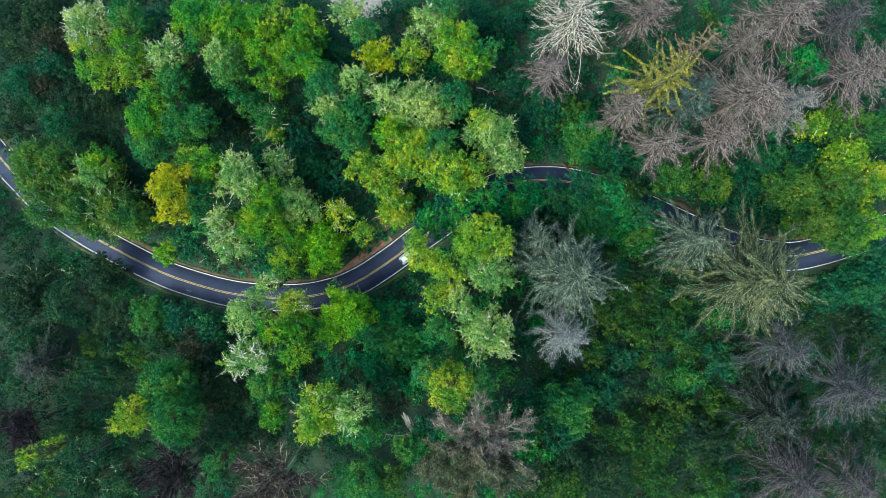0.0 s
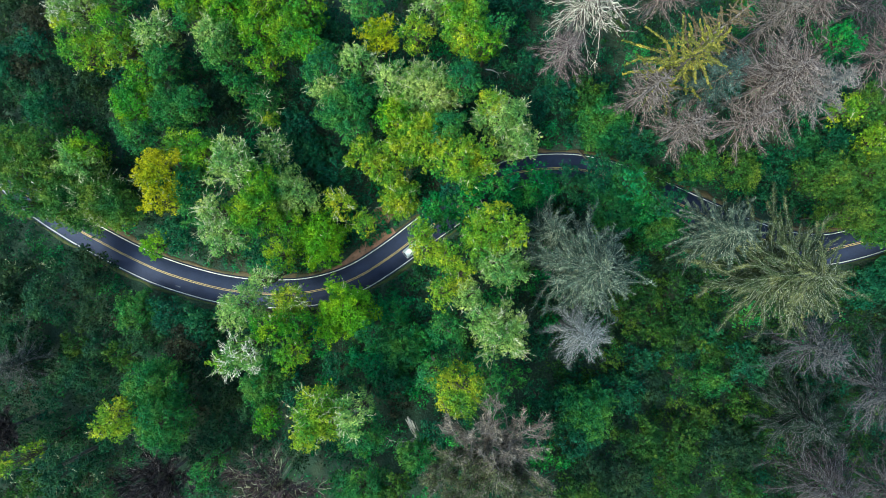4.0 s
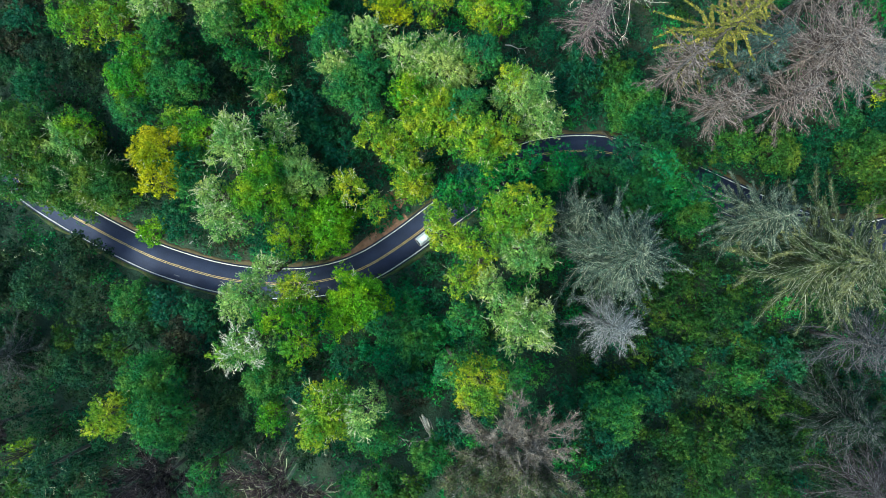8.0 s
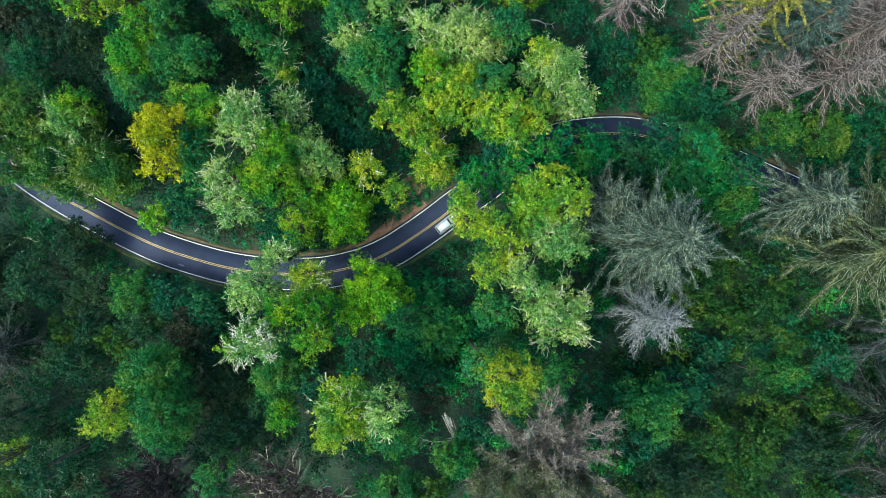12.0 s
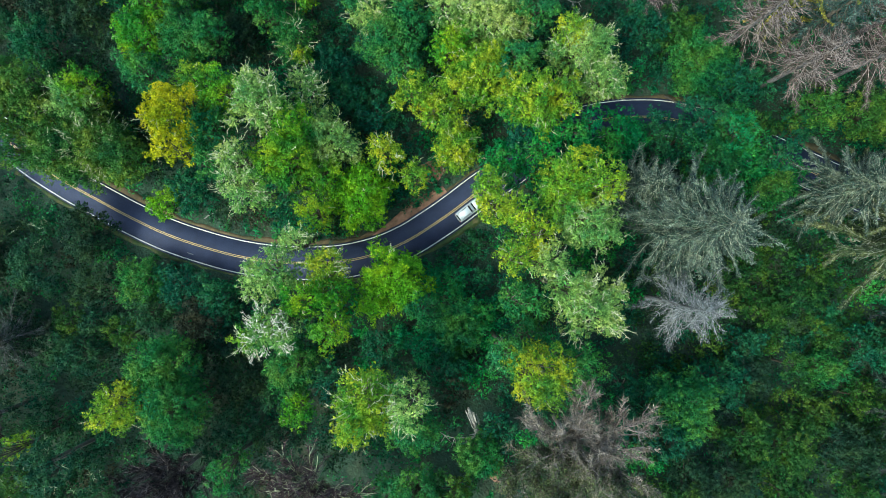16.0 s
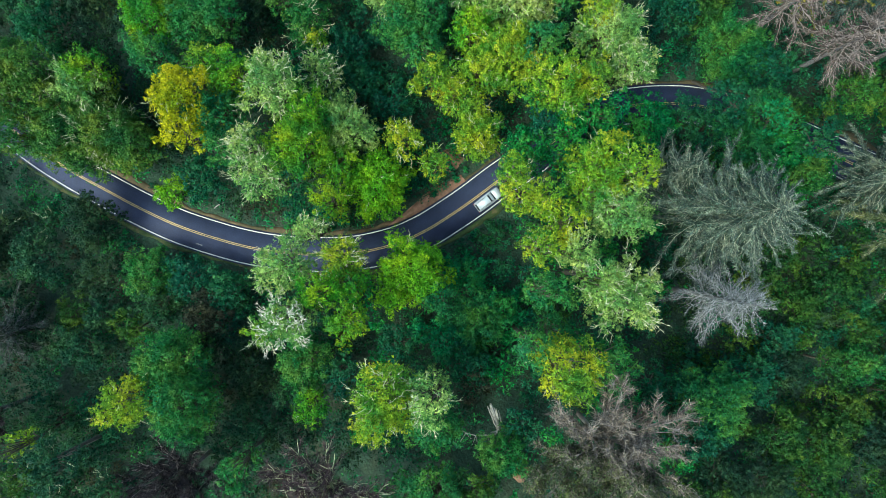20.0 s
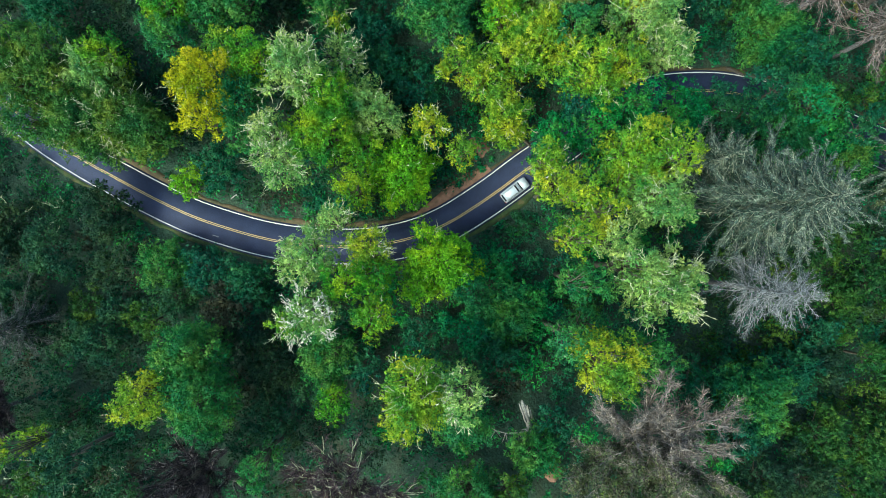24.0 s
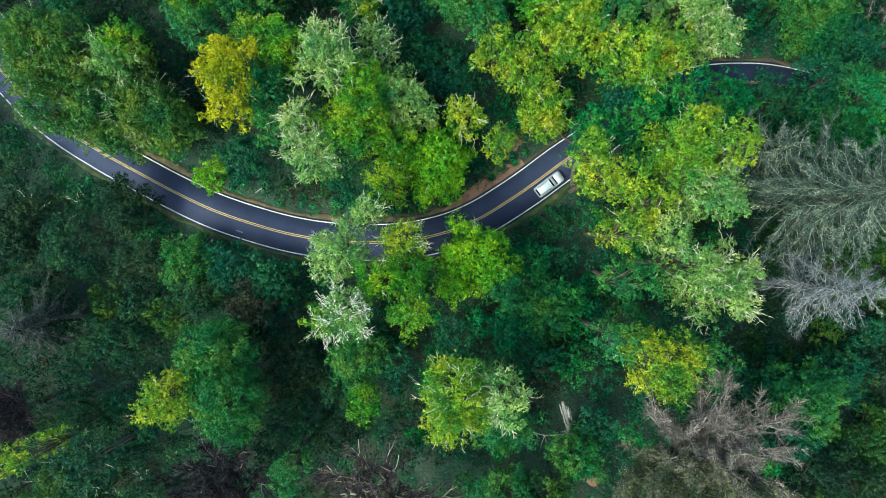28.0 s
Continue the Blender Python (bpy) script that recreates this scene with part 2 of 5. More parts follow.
def array_part(name, verts, faces, mat, parent=None, smooth=False):
    """A mesh object from vertex and face arrays; faces all have the same number of corners."""
    verts, faces = np.asarray(verts, dtype=np.float32), np.asarray(faces, dtype=np.int32)
    me = bpy.data.meshes.new(name)
    k = faces.shape[1]
    me.vertices.add(len(verts))
    me.vertices.foreach_set("co", verts.ravel())
    me.loops.add(faces.size)
    me.loops.foreach_set("vertex_index", faces.ravel())
    me.polygons.add(len(faces))
    me.polygons.foreach_set("loop_start", np.arange(0, faces.size, k, dtype=np.int32))
    me.polygons.foreach_set("loop_total", np.full(len(faces), k, dtype=np.int32))
    me.update(calc_edges=True)
    if smooth:
        me.polygons.foreach_set("use_smooth", np.ones(len(faces), dtype=bool))
    me.materials.append(mat)
    ob = new(name, me)
    ob.parent = parent
    return ob


def unit(v):
    return v / np.maximum(np.linalg.norm(v, axis=-1, keepdims=True), 1e-9)


def leaflets(rng, at, normal, length, width, along=None):
    """One small pointed spray of leaves at each place, a triangle each."""
    n = len(at)
    normal = unit(normal)
    t = unit(np.cross(normal, rng.normal(size=(n, 3)))) if along is None else unit(along)
    s = unit(np.cross(normal, t))
    length, width = np.broadcast_to(length, n)[:, None], np.broadcast_to(width, n)[:, None]
    v = np.stack([at - t * length * 0.42 + s * width * 0.5, at - t * length * 0.42 - s * width * 0.5, at + t * length * 0.58], 1)
    return v.reshape(-1, 3), np.arange(3 * n).reshape(n, 3)


def tubes(lines, sides=4):
    """Tapered tubes along polylines; each line is (points, radii)."""
    vs, fs, base = [], [], 0
    ang = np.arange(sides) * 2 * math.pi / sides
    for pts, rad in lines:
        pts, rad = np.asarray(pts, float), np.asarray(rad, float)
        d = unit(np.gradient(pts, axis=0))
        side = unit(np.cross(d, np.where(np.abs(d[:, 2:]) > 0.9, [[1.0, 0, 0]], [[0, 0, 1.0]])))
        up = np.cross(side, d)
        ring = pts[:, None] + rad[:, None, None] * (np.cos(ang)[None, :, None] * side[:, None] + np.sin(ang)[None, :, None] * up[:, None])
        m = len(pts)
        vs.append(ring.reshape(-1, 3))
        i, j = np.meshgrid(np.arange(m - 1), np.arange(sides), indexing="ij")
        a = base + i * sides + j
        c = base + i * sides + (j + 1) % sides
        fs.append(np.stack([a, c, c + sides, a + sides], -1).reshape(-1, 4))
        base += m * sides
    return np.concatenate(vs), np.concatenate(fs)


# ---- the lie of the land and the road ----
def catmull(points, step):
    p = np.array([points[0], *points, points[-1]], float)
    out = []
    for i in range(1, len(p) - 2):
        k = max(2, int(np.linalg.norm(p[i + 1] - p[i]) / step))
        for t in np.arange(k) / k:
            a, b_, c, d = p[i - 1], p[i], p[i + 1], p[i + 2]
            out.append(0.5 * (2 * b_ + (c - a) * t + (2 * a - 5 * b_ + 4 * c - d) * t * t + (3 * b_ - a - 3 * c + d) * t ** 3))
    out.append(p[-2])
    return np.array(out)


ROAD = (
    (-117.6, 36.6, -13.3),
    (-110.5, 27.3, -11.2),
    (-104.5, 20.9, -9.4),
    (-99.3, 16.3, -7.9),
    (-93.8, 11.6, -6.3),
    (-87.4, 7.3, -4.4),
    (-79.3, 2.9, -2.0),
    (-74.1, 0.3, -1.4),
    (-67.5, -3.0, -0.8),
    (-60.9, -5.9, -0.3),
    (-54.4, -8.0, 0.1),
    (-48.0, -9.6, 0.6),
    (-41.6, -10.5, 1.1),
    (-35.3, -10.7, 1.5),
    (-29.0, -10.3, 2.0),
    (-22.7, -8.8, 2.5),
    (-17.7, -6.6, 2.9),
    (-13.4, -3.9, 3.3),
    (-9.7, -1.3, 3.6),
    (-5.4, 2.0, 4.0),
    (-1.1, 5.0, 4.4),
    (5.6, 10.0, 5.0),
    (11.6, 13.3, 5.6),
    (16.3, 14.3, 5.9),
    (21.1, 14.6, 6.3),
    (25.8, 14.3, 6.7),
    (31.7, 12.9, 7.1),
    (37.5, 10.8, 7.6),
    (43.2, 8.2, 8.1),
    (49.0, 5.4, 8.6),
    (54.6, 2.8, 9.1),
    (60.3, 0.5, 9.6),
    (65.8, -1.0, 10.1),
    (71.4, -1.5, 10.6),
    (76.4, -0.6, 11.0),
    (82.4, 1.3, 11.5),
    (88.9, 3.8, 12.1),
    (97.4, 6.4, 12.9),
)
LINE = catmull(ROAD, 1.0)
LINE[:, 2] = np.convolve(np.pad(LINE[:, 2], 6, mode="edge"), np.ones(13) / 13, mode="valid")
TAN = unit(np.gradient(LINE[:, :2], axis=0))
LEFT = np.stack([-TAN[:, 1], TAN[:, 0]], 1)


def lumps(x, y, size, seed):
    """Cheap smooth rolling relief between -1 and 1."""
    r = np.random.RandomState(seed)
    out = 0.0
    for k in range(5):
        a, f, p = r.uniform(0, 6.28), r.uniform(0.6, 1.6) / size, r.uniform(0, 6.28)
        out = out + np.sin((x * math.cos(a) + y * math.sin(a)) * f * 6.28 + p)
    return out / 3.0


def ground(x, y):
    """Height of the ground: a hillside with a knoll, benched for the road."""
    x, y = np.atleast_1d(np.asarray(x, float)), np.atleast_1d(np.asarray(y, float))
    far = np.clip((np.hypot(x, y) - 130) / 300, 0, 1)
    slope = 0.068 * (np.clip(x, -140, 140) + 56)
    knoll = 17.0 * np.exp(-(((x - 4) / 34) ** 2 + ((y + 50) / 27) ** 2))
    fall = -0.16 * np.clip(y - 14, 0, 90)
    base = slope + knoll + fall + 0.7 * lumps(x, y, 23.0, 3) + 0.25 * lumps(x, y, 7.0, 4)
    base = base * (1 - far) + (12 * lumps(x, y, 420.0, 5)) * far
    best, near = np.full(x.shape, 1e9), np.zeros(x.shape)
    if len(x) < 50:
        dd = (x[:, None] - LINE[None, :, 0]) ** 2 + (y[:, None] - LINE[None, :, 1]) ** 2
        k = dd.argmin(1)
        best, near = dd[np.arange(len(x)), k], LINE[k, 2]
    else:
        for px, py, pz in LINE[::2]:
            d = (x - px) ** 2 + (y - py) ** 2
            m = d < best
            best[m], near[m] = d[m], pz
    d = np.sqrt(best)
    w = np.clip((d - 3.7) / 9.0, 0, 1)
    w = w * w * (3 - 2 * w)
    return (near - 0.10) * (1 - w) + base * w


def road_gap(x, y):
    """Distance of places from the road's middle."""
    best = np.full(np.shape(x), 1e9)
    for px, py, pz in LINE[::2]:
        best = np.minimum(best, (x - px) ** 2 + (y - py) ** 2)
    return np.sqrt(best)


def axis(inner, step, outer):
    a = list(np.arange(0, inner + step, step))
    while a[-1] < outer:
        a.append(a[-1] + (a[-1] - a[-2]) * 1.3)
    a = np.array(a)
    return np.concatenate([-a[:0:-1], a])


gx, gy = axis(125, 1.6, 3500), axis(95, 1.6, 3500)
GX, GY = np.meshgrid(gx, gy)
GZ = ground(GX.ravel(), GY.ravel())
i, j = np.meshgrid(np.arange(len(gy) - 1), np.arange(len(gx) - 1), indexing="ij")
a = i * len(gx) + j
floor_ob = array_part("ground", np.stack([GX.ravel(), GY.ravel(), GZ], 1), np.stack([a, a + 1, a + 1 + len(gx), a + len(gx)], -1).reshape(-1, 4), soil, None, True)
tagged(floor_ob, "dark leaf-littered forest floor on a hillside", "ground", kind="structure")


def strip(name, mat, left0, left1, lift, parent, k0=0, k1=None, wobble=0.0, thick=0.0, seed=1):
    """A ribbon along the road between two offsets from its middle line."""
    line, side = LINE[k0:k1], LEFT[k0:k1]
    m = len(line)
    r = np.random.RandomState(seed)
    w = wobble * np.convolve(r.uniform(-1, 1, m + 4), np.ones(5) / 2.2, mode="valid")
    rows = []
    for off, z in ((left0, lift - thick), (left0, lift), (left1 + w * np.sign(np.max(left1)), lift), (left1 + w * np.sign(np.max(left1)), lift - thick)):
        xy = line[:, :2] + side * np.broadcast_to(off, m)[:, None]
        rows.append(np.column_stack([xy, line[:, 2] + z]))
    v = np.stack(rows, 1).reshape(-1, 3)
    f = []
    for q in range(m - 1):
        for c in range(3):
            f.append((q * 4 + c, q * 4 + c + 1, q * 4 + c + 5, q * 4 + c + 4))
    return array_part(name, v, f, mat, parent)


road = strip("road", asphalt, -3.2, 3.2, 0.0, None, thick=0.09)
tagged(road, "dark blue-grey asphalt two-lane road winding through forest", "road", kind="structure")
EDGE = 2.86
for off in (EDGE, -EDGE):
    strip("edge_line", WHITE_LINE, off - 0.075, off + 0.075, 0.006, road, thick=0.003)
for off in (0.13, -0.13):
    strip("centre_line", YELLOW_LINE, off - 0.055, off + 0.055, 0.006, road, thick=0.003)
for s, wide, mat in ((1, 0.8, litter), (-1, 0.6, verge)):
    sh = strip("shoulder", mat, s * 3.2, s * (3.2 + wide), -0.035, None, wobble=0.5, thick=0.12, seed=5 + s)
    tagged(sh, "olive-brown leaf-littered dirt shoulder beside the asphalt" if s > 0 else "narrow mossy verge beside the asphalt", "road shoulder", kind="structure")
k0, k1 = (int(np.argmin(np.abs(LINE[:, 0] - x))) for x in (-23, -8))
bank = strip("shoulder", dirt, 3.25 * np.ones(k1 - k0), 3.25 + 2.1 * np.sin(np.linspace(0.15, 2.6, k1 - k0)), -0.02, None, k0, k1, wobble=0.25, thick=0.14, seed=9)
tagged(bank, "bare reddish earth shoulder on the inside of the bend", "road shoulder", kind="structure")


def step_aside(x, y, keep=4.4):
    """How far a trunk's foot must stand aside so that it stays clear of the road."""
    k = int(np.argmin(np.hypot(LINE[:, 0] - x, LINE[:, 1] - y)))
    off = np.array([x, y]) - LINE[k, :2]
    gap = float(np.linalg.norm(off))
    if gap >= keep:
        return np.zeros(2)
    way = off / gap if gap > 0.3 else LEFT[k]
    return way * (keep - gap)

# ---- trees ----
CLEARING = (-18.7, 57.5)
LABELS = {
    "yellow": "broadleaf tree with a bright yellow autumn crown",
    "lime": "broadleaf tree with a bright lime-green crown",
    "bright": "broadleaf tree with a dense brilliant lime-green crown",
    "gold": "broadleaf tree with a yellow-green turning crown",
    "green": "broadleaf tree with a full mid-green crown",
    "pale": "broadleaf tree with pale green leaves and lichen-grey twigs",
    "teal": "low broadleaf tree with dense leaves in a shade-tinted blue-green",
    "sage": "broadleaf tree with a muted olive-green crown",
    "dusky": "low broadleaf tree with dusky green leaves, shade put into their colour",
    "olive": "low broadleaf tree with dull olive leaves, shade put into their colour",
    "moss": "low bushy tree with small yellowish moss-green leaves",
    "brown": "low bushy tree with thin brownish leaves",
}

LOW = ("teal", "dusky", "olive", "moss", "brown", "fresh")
THICKET = {
    "teal": "dense blue-green saplings and tall shrubs filling the forest gaps",
    "fresh": "fresh green saplings and tall shrubs filling the forest gaps",
    "dusky": "dusky dark green saplings and tall shrubs filling the forest gaps",
    "olive": "dull olive saplings and tall shrubs filling the forest gaps",
    "moss": "small-leaved yellowish green shrubs on the open slope",
    "brown": "thin brownish shrubs filling the forest gaps",
}
LABELS["fresh"] = "low broadleaf tree with fresh green leaves in shade"
TAKEN = []


def leafy(rng, height, radius, deep, low, thick=1.0):
    """Boughs over an uneven dome with hanging skirts, and the sprigs on them: bough centres, bough sizes, vertices, faces."""
    nb = int(max(6, radius * radius * 0.95 + 4))
    k = np.arange(nb) + 0.5
    rho = np.sqrt(k / nb) * radius * 0.84
    phi = k * 2.39996 + rng.uniform(0, 6.28) + rng.normal(0, 0.25, nb)
    w1, w2, w3 = rng.uniform(0, 6.28, 3)
    rim = 1 + 0.14 * np.sin(2 * phi + w1) + 0.11 * np.sin(3 * phi + w2) + 0.08 * np.sin(5 * phi + w3)
    cx, cy = rho * np.cos(phi) * rim, rho * np.sin(phi) * rim
    cz = height - min(deep, radius * 1.5) * (0.06 + 0.86 * (rho / radius) ** 2.0) + rng.normal(0, 0.07 * min(deep, radius * 1.5), nb)
    rb = radius * rng.uniform(0.17, 0.32, nb) * (1.15 if radius < 3 else 1.0) + 0.3
    if not low:  # skirts round the sides, down to the lowest boughs
        ns = int(nb * 0.7 * max(1.0, deep / (2.6 * radius)))
        sa = np.arange(ns) * 2.39996 + rng.uniform(0, 6)
        drop = rng.uniform(0.35, 0.92, ns)
        sr = radius * (0.78 - 0.30 * drop) * rng.uniform(0.85, 1.1, ns)
        cx, cy = np.append(cx, sr * np.cos(sa)), np.append(cy, sr * np.sin(sa))
        cz, rb = np.append(cz, height - deep * drop), np.append(rb, radius * rng.uniform(0.25, 0.38, ns) + 0.3)
        nb += ns
    cz = np.minimum(cz, height - rb * 0.7)
    centre = np.stack([cx, cy, cz], 1)
    dens = np.where(np.arange(nb) < len(k), 1.0, 0.32) * thick
    count = (rb * rb * (94 if not low else 60) * dens + 12).astype(int)
    own = np.repeat(np.arange(nb), count)
    m = len(own)
    # sprigs sit on small rounded tufts with darker gaps between
    per = np.maximum(4, count // 15)
    first = np.concatenate([[0], np.cumsum(per)[:-1]])
    nt = int(per.sum())
    tw = np.repeat(np.arange(nb), per)
    td = unit(rng.normal(size=(nt, 3)) + [0, 0, 0.6])
    tc = centre[tw] + td * (rb[tw] * rng.uniform(0.62, 1.0, nt))[:, None] * [1, 1, 0.9]
    ts = rng.uniform(0.24, 0.5, nt)
    pick = first[own] + (rng.uniform(size=m) * per[own]).astype(int)
    u = unit(rng.normal(size=(m, 3)) + td[pick] * 0.7 + [0, 0, 0.45])
    at = tc[pick] + u * (ts[pick] * rng.uniform(0.75, 1.2, m))[:, None] * [1, 1, 0.8]
    nrm = u * 0.9 + td[pick] * 0.5 + rng.normal(0, 0.28, (m, 3)) + [0, 0, 0.25]
    stroke = rng.uniform(size=m) < 0.5
    out = unit(u + unit(centre[own] * [1, 1, 0.2] + 1e-3) * 0.5 + rng.normal(0, 0.4, (m, 3)))
    along = np.where(stroke[:, None], out, unit(np.cross(nrm, rng.normal(size=(m, 3)))))
    ln = np.where(stroke, rng.uniform(0.24, 0.54, m), rng.uniform(0.17, 0.33, m)) * (1.05 if low else 1.0)
    wd = np.where(stroke, rng.uniform(0.1, 0.16, m), rng.uniform(0.13, 0.24, m)) * (1.15 if low else 1.0)
    v1, f1 = leaflets(rng, at, nrm, ln, wd, along)
    inner = int(m * (0.2 if low else 0.12))
    pick = rng.randint(0, nb, inner)
    at2 = centre[pick] + rng.normal(size=(inner, 3)) * (rb[pick] * 0.34)[:, None] - [0, 0, 0.12 * radius]
    v2, f2 = leaflets(rng, at2, rng.normal(size=(inner, 3)) + [0, 0, 0.6], 0.62, 0.42)
    return centre, rb, np.concatenate([v1, v2]), np.concatenate([f1, f2 + len(v1)])


def woody(rng, height, deep, centre, rb, foot=(0.0, 0.0)):
    """Trunk and limbs, one limb to each bough."""
    lean = rng.normal(0, 0.03 * height, 2)
    fork = max(height - deep * 0.95, height * 0.25)
    tz = np.linspace(-0.3, fork, 6)
    base = 0.08 + 0.013 * height
    up = np.clip(tz / fork, 0, 1)
    tp = np.stack([lean[0] * up ** 2 + foot[0] * (1 - up) ** 1.5, lean[1] * up ** 2 + foot[1] * (1 - up) ** 1.5, tz], 1)
    lines = [(tp, np.linspace(base * 1.25, base * 0.75, 6))]
    s = np.linspace(0, 1, 3)[:, None]
    for c, r in zip(centre, rb):
        p = tp[-1] * (1 - s) + (c + [0, 0, -0.2 * r]) * s + np.array([0, 0, 0.12 * deep]) * (s * (1 - s)) * 2
        lines.append((p, np.linspace(base * 0.42, 0.03, 3)))
    return lines


def broadleaf(x, y, top, radius, tone, twigs=0.0):
    """A broadleaf tree: trunk with its limbs, a crown of leafy boughs, and bare pale twig ends where it has them."""
    rng = np.random.RandomState(int(abs(x * 37.7 + y * 91.3 + radius * 13)) % 99991)
    foot = step_aside(x, y)
    z0 = float(ground(x + foot[0], y + foot[1])[0])
    height = max(top - z0, 3.0)
    low = tone in LOW
    deep = min(height * 0.82, radius * 1.3) if low else min(height * 0.82, max(radius * 2.6, height * 0.62))
    tree = new("bush" if height < 5 else "tree")
    tree.location = (x + foot[0], y + foot[1], z0)
    back = np.array([-foot[0], -foot[1], 0.0])
    TAKEN.append((x, y, top, radius))
    centre, rb, v, f = leafy(rng, height, radius, deep, low)
    array_part("crown", v + back, f, LEAF[tone], tree)
    v, f = tubes(woody(rng, height, deep, centre, rb, foot), 4)
    array_part("trunk", v + back, f, BARK, tree, True)
    if twigs > 0:
        nb = int(max(6, radius * radius * 0.95 + 4))
        lines = []
        white = twigs > 1.4
        bend = 0.22 if white else 0.075
        fat = 1.35 if white else 1.0 if twigs > 0.45 else 0.7
        for q in range(int(min(twigs, 3.2) * radius * radius * 4.2)):
            c = rng.randint(nb)
            away = unit(centre[c] * [1, 1, 0] + 1e-3)
            d = unit(away * rng.uniform(0.2, 1.1) + rng.normal(0, 0.4, 3) + [0, 0, 0.55])
            p0 = centre[c] + d * rb[c] * rng.uniform(0.3, 0.7)
            ln = rng.uniform(0.5, 1.15) if white else rng.uniform(0.7, 1.9)
            p = p0 + d * ln * np.linspace(0, 1, 4)[:, None] + np.cumsum(rng.normal(0, bend, (4, 3)), 0) * ln
            lines.append((p, np.array([0.036, 0.031, 0.024, 0.01]) * fat))
            for e in range(4):
                k = rng.randint(0, 3)
                d2 = unit(d + rng.normal(0, 0.5, 3))
                l2 = ln * rng.uniform(0.25, 0.5)
                lines.append((np.stack([p[k], p[k] + d2 * l2 * 0.5 + rng.normal(0, 0.03, 3), p[k] + d2 * l2 + rng.normal(0, 0.06, 3)]), np.array([0.026, 0.021, 0.008]) * fat))
        v, f = tubes(lines, 3)
        tagged(array_part("bare_twigwork", v + back, f, WHITE_BARK if twigs > 1.4 else PALE_BARK, tree), "pale lichen-covered twig ends", kind="stuff")
    tagged(tree, LABELS[tone] if twigs <= 1.4 else "pale broadleaf tree with dense bleached white twigs", "bush" if height < 5 else "tree",
           "broadleaf trees of the forest" if not low else "low trees and bushes under the canopy")
    return tree


def thicket(seed, count, x_range, y_range, tones):
    """The uncountable young trees and tall shrubs that fill the gaps: one joined mesh to a tone."""
    rng = np.random.RandomState(seed)
    got = {t: [[], [], 0] for t in tones}
    names = list(tones)
    odds = np.array([tones[t] for t in names], float)
    odds /= odds.sum()
    taken = np.array(TAKEN)
    for k in range(count):
        x, y, r, h = rng.uniform(*x_range), rng.uniform(*y_range), rng.uniform(1.5, 3.3), rng.uniform(3.0, 7.5)
        gap = float(np.min(np.hypot(LINE[:, 0] - x, LINE[:, 1] - y)))
        if gap < 4.0 + r:
            continue
        z = float(ground(x, y)[0])
        d = np.hypot(taken[:, 0] - x, taken[:, 1] - y)
        level = np.abs(taken[:, 2] - z - h) < 9
        if np.any(level & (d < taken[:, 3] * 0.75 + r * 0.55)) or np.any(~level & (d < taken[:, 3] * 0.3)):
            continue
        if math.hypot(x + 8.2, y + 35.0) < 4.6 + r * 0.6 or math.hypot(x + 14, y - 4.5) < 2.5 + r:
            continue
        if math.hypot(x + 34.5, y - 18.8) < 3.5 + r * 0.5:
            continue
        if math.hypot(x - CLEARING[0], y - CLEARING[1]) < 7 + r:
            continue
        TAKEN.append((x, y, z + h, r))
        taken = np.vstack([taken, TAKEN[-1]])
        tone = names[rng.choice(len(names), p=odds)]
        centre, rb, v, f = leafy(rng, h, r, min(h * 0.8, r * 1.5), True, 0.55)
        box = got[tone]
        box[0].append(v + [x, y, z])
        box[1].append(f + box[2])
        box[2] += len(v)
    for tone, (v, f, m) in got.items():
        if v:
            ob = array_part("thicket", np.concatenate(v), np.concatenate(f), LEAF[tone])
            tagged(ob, THICKET[tone], "thicket", kind="stuff")


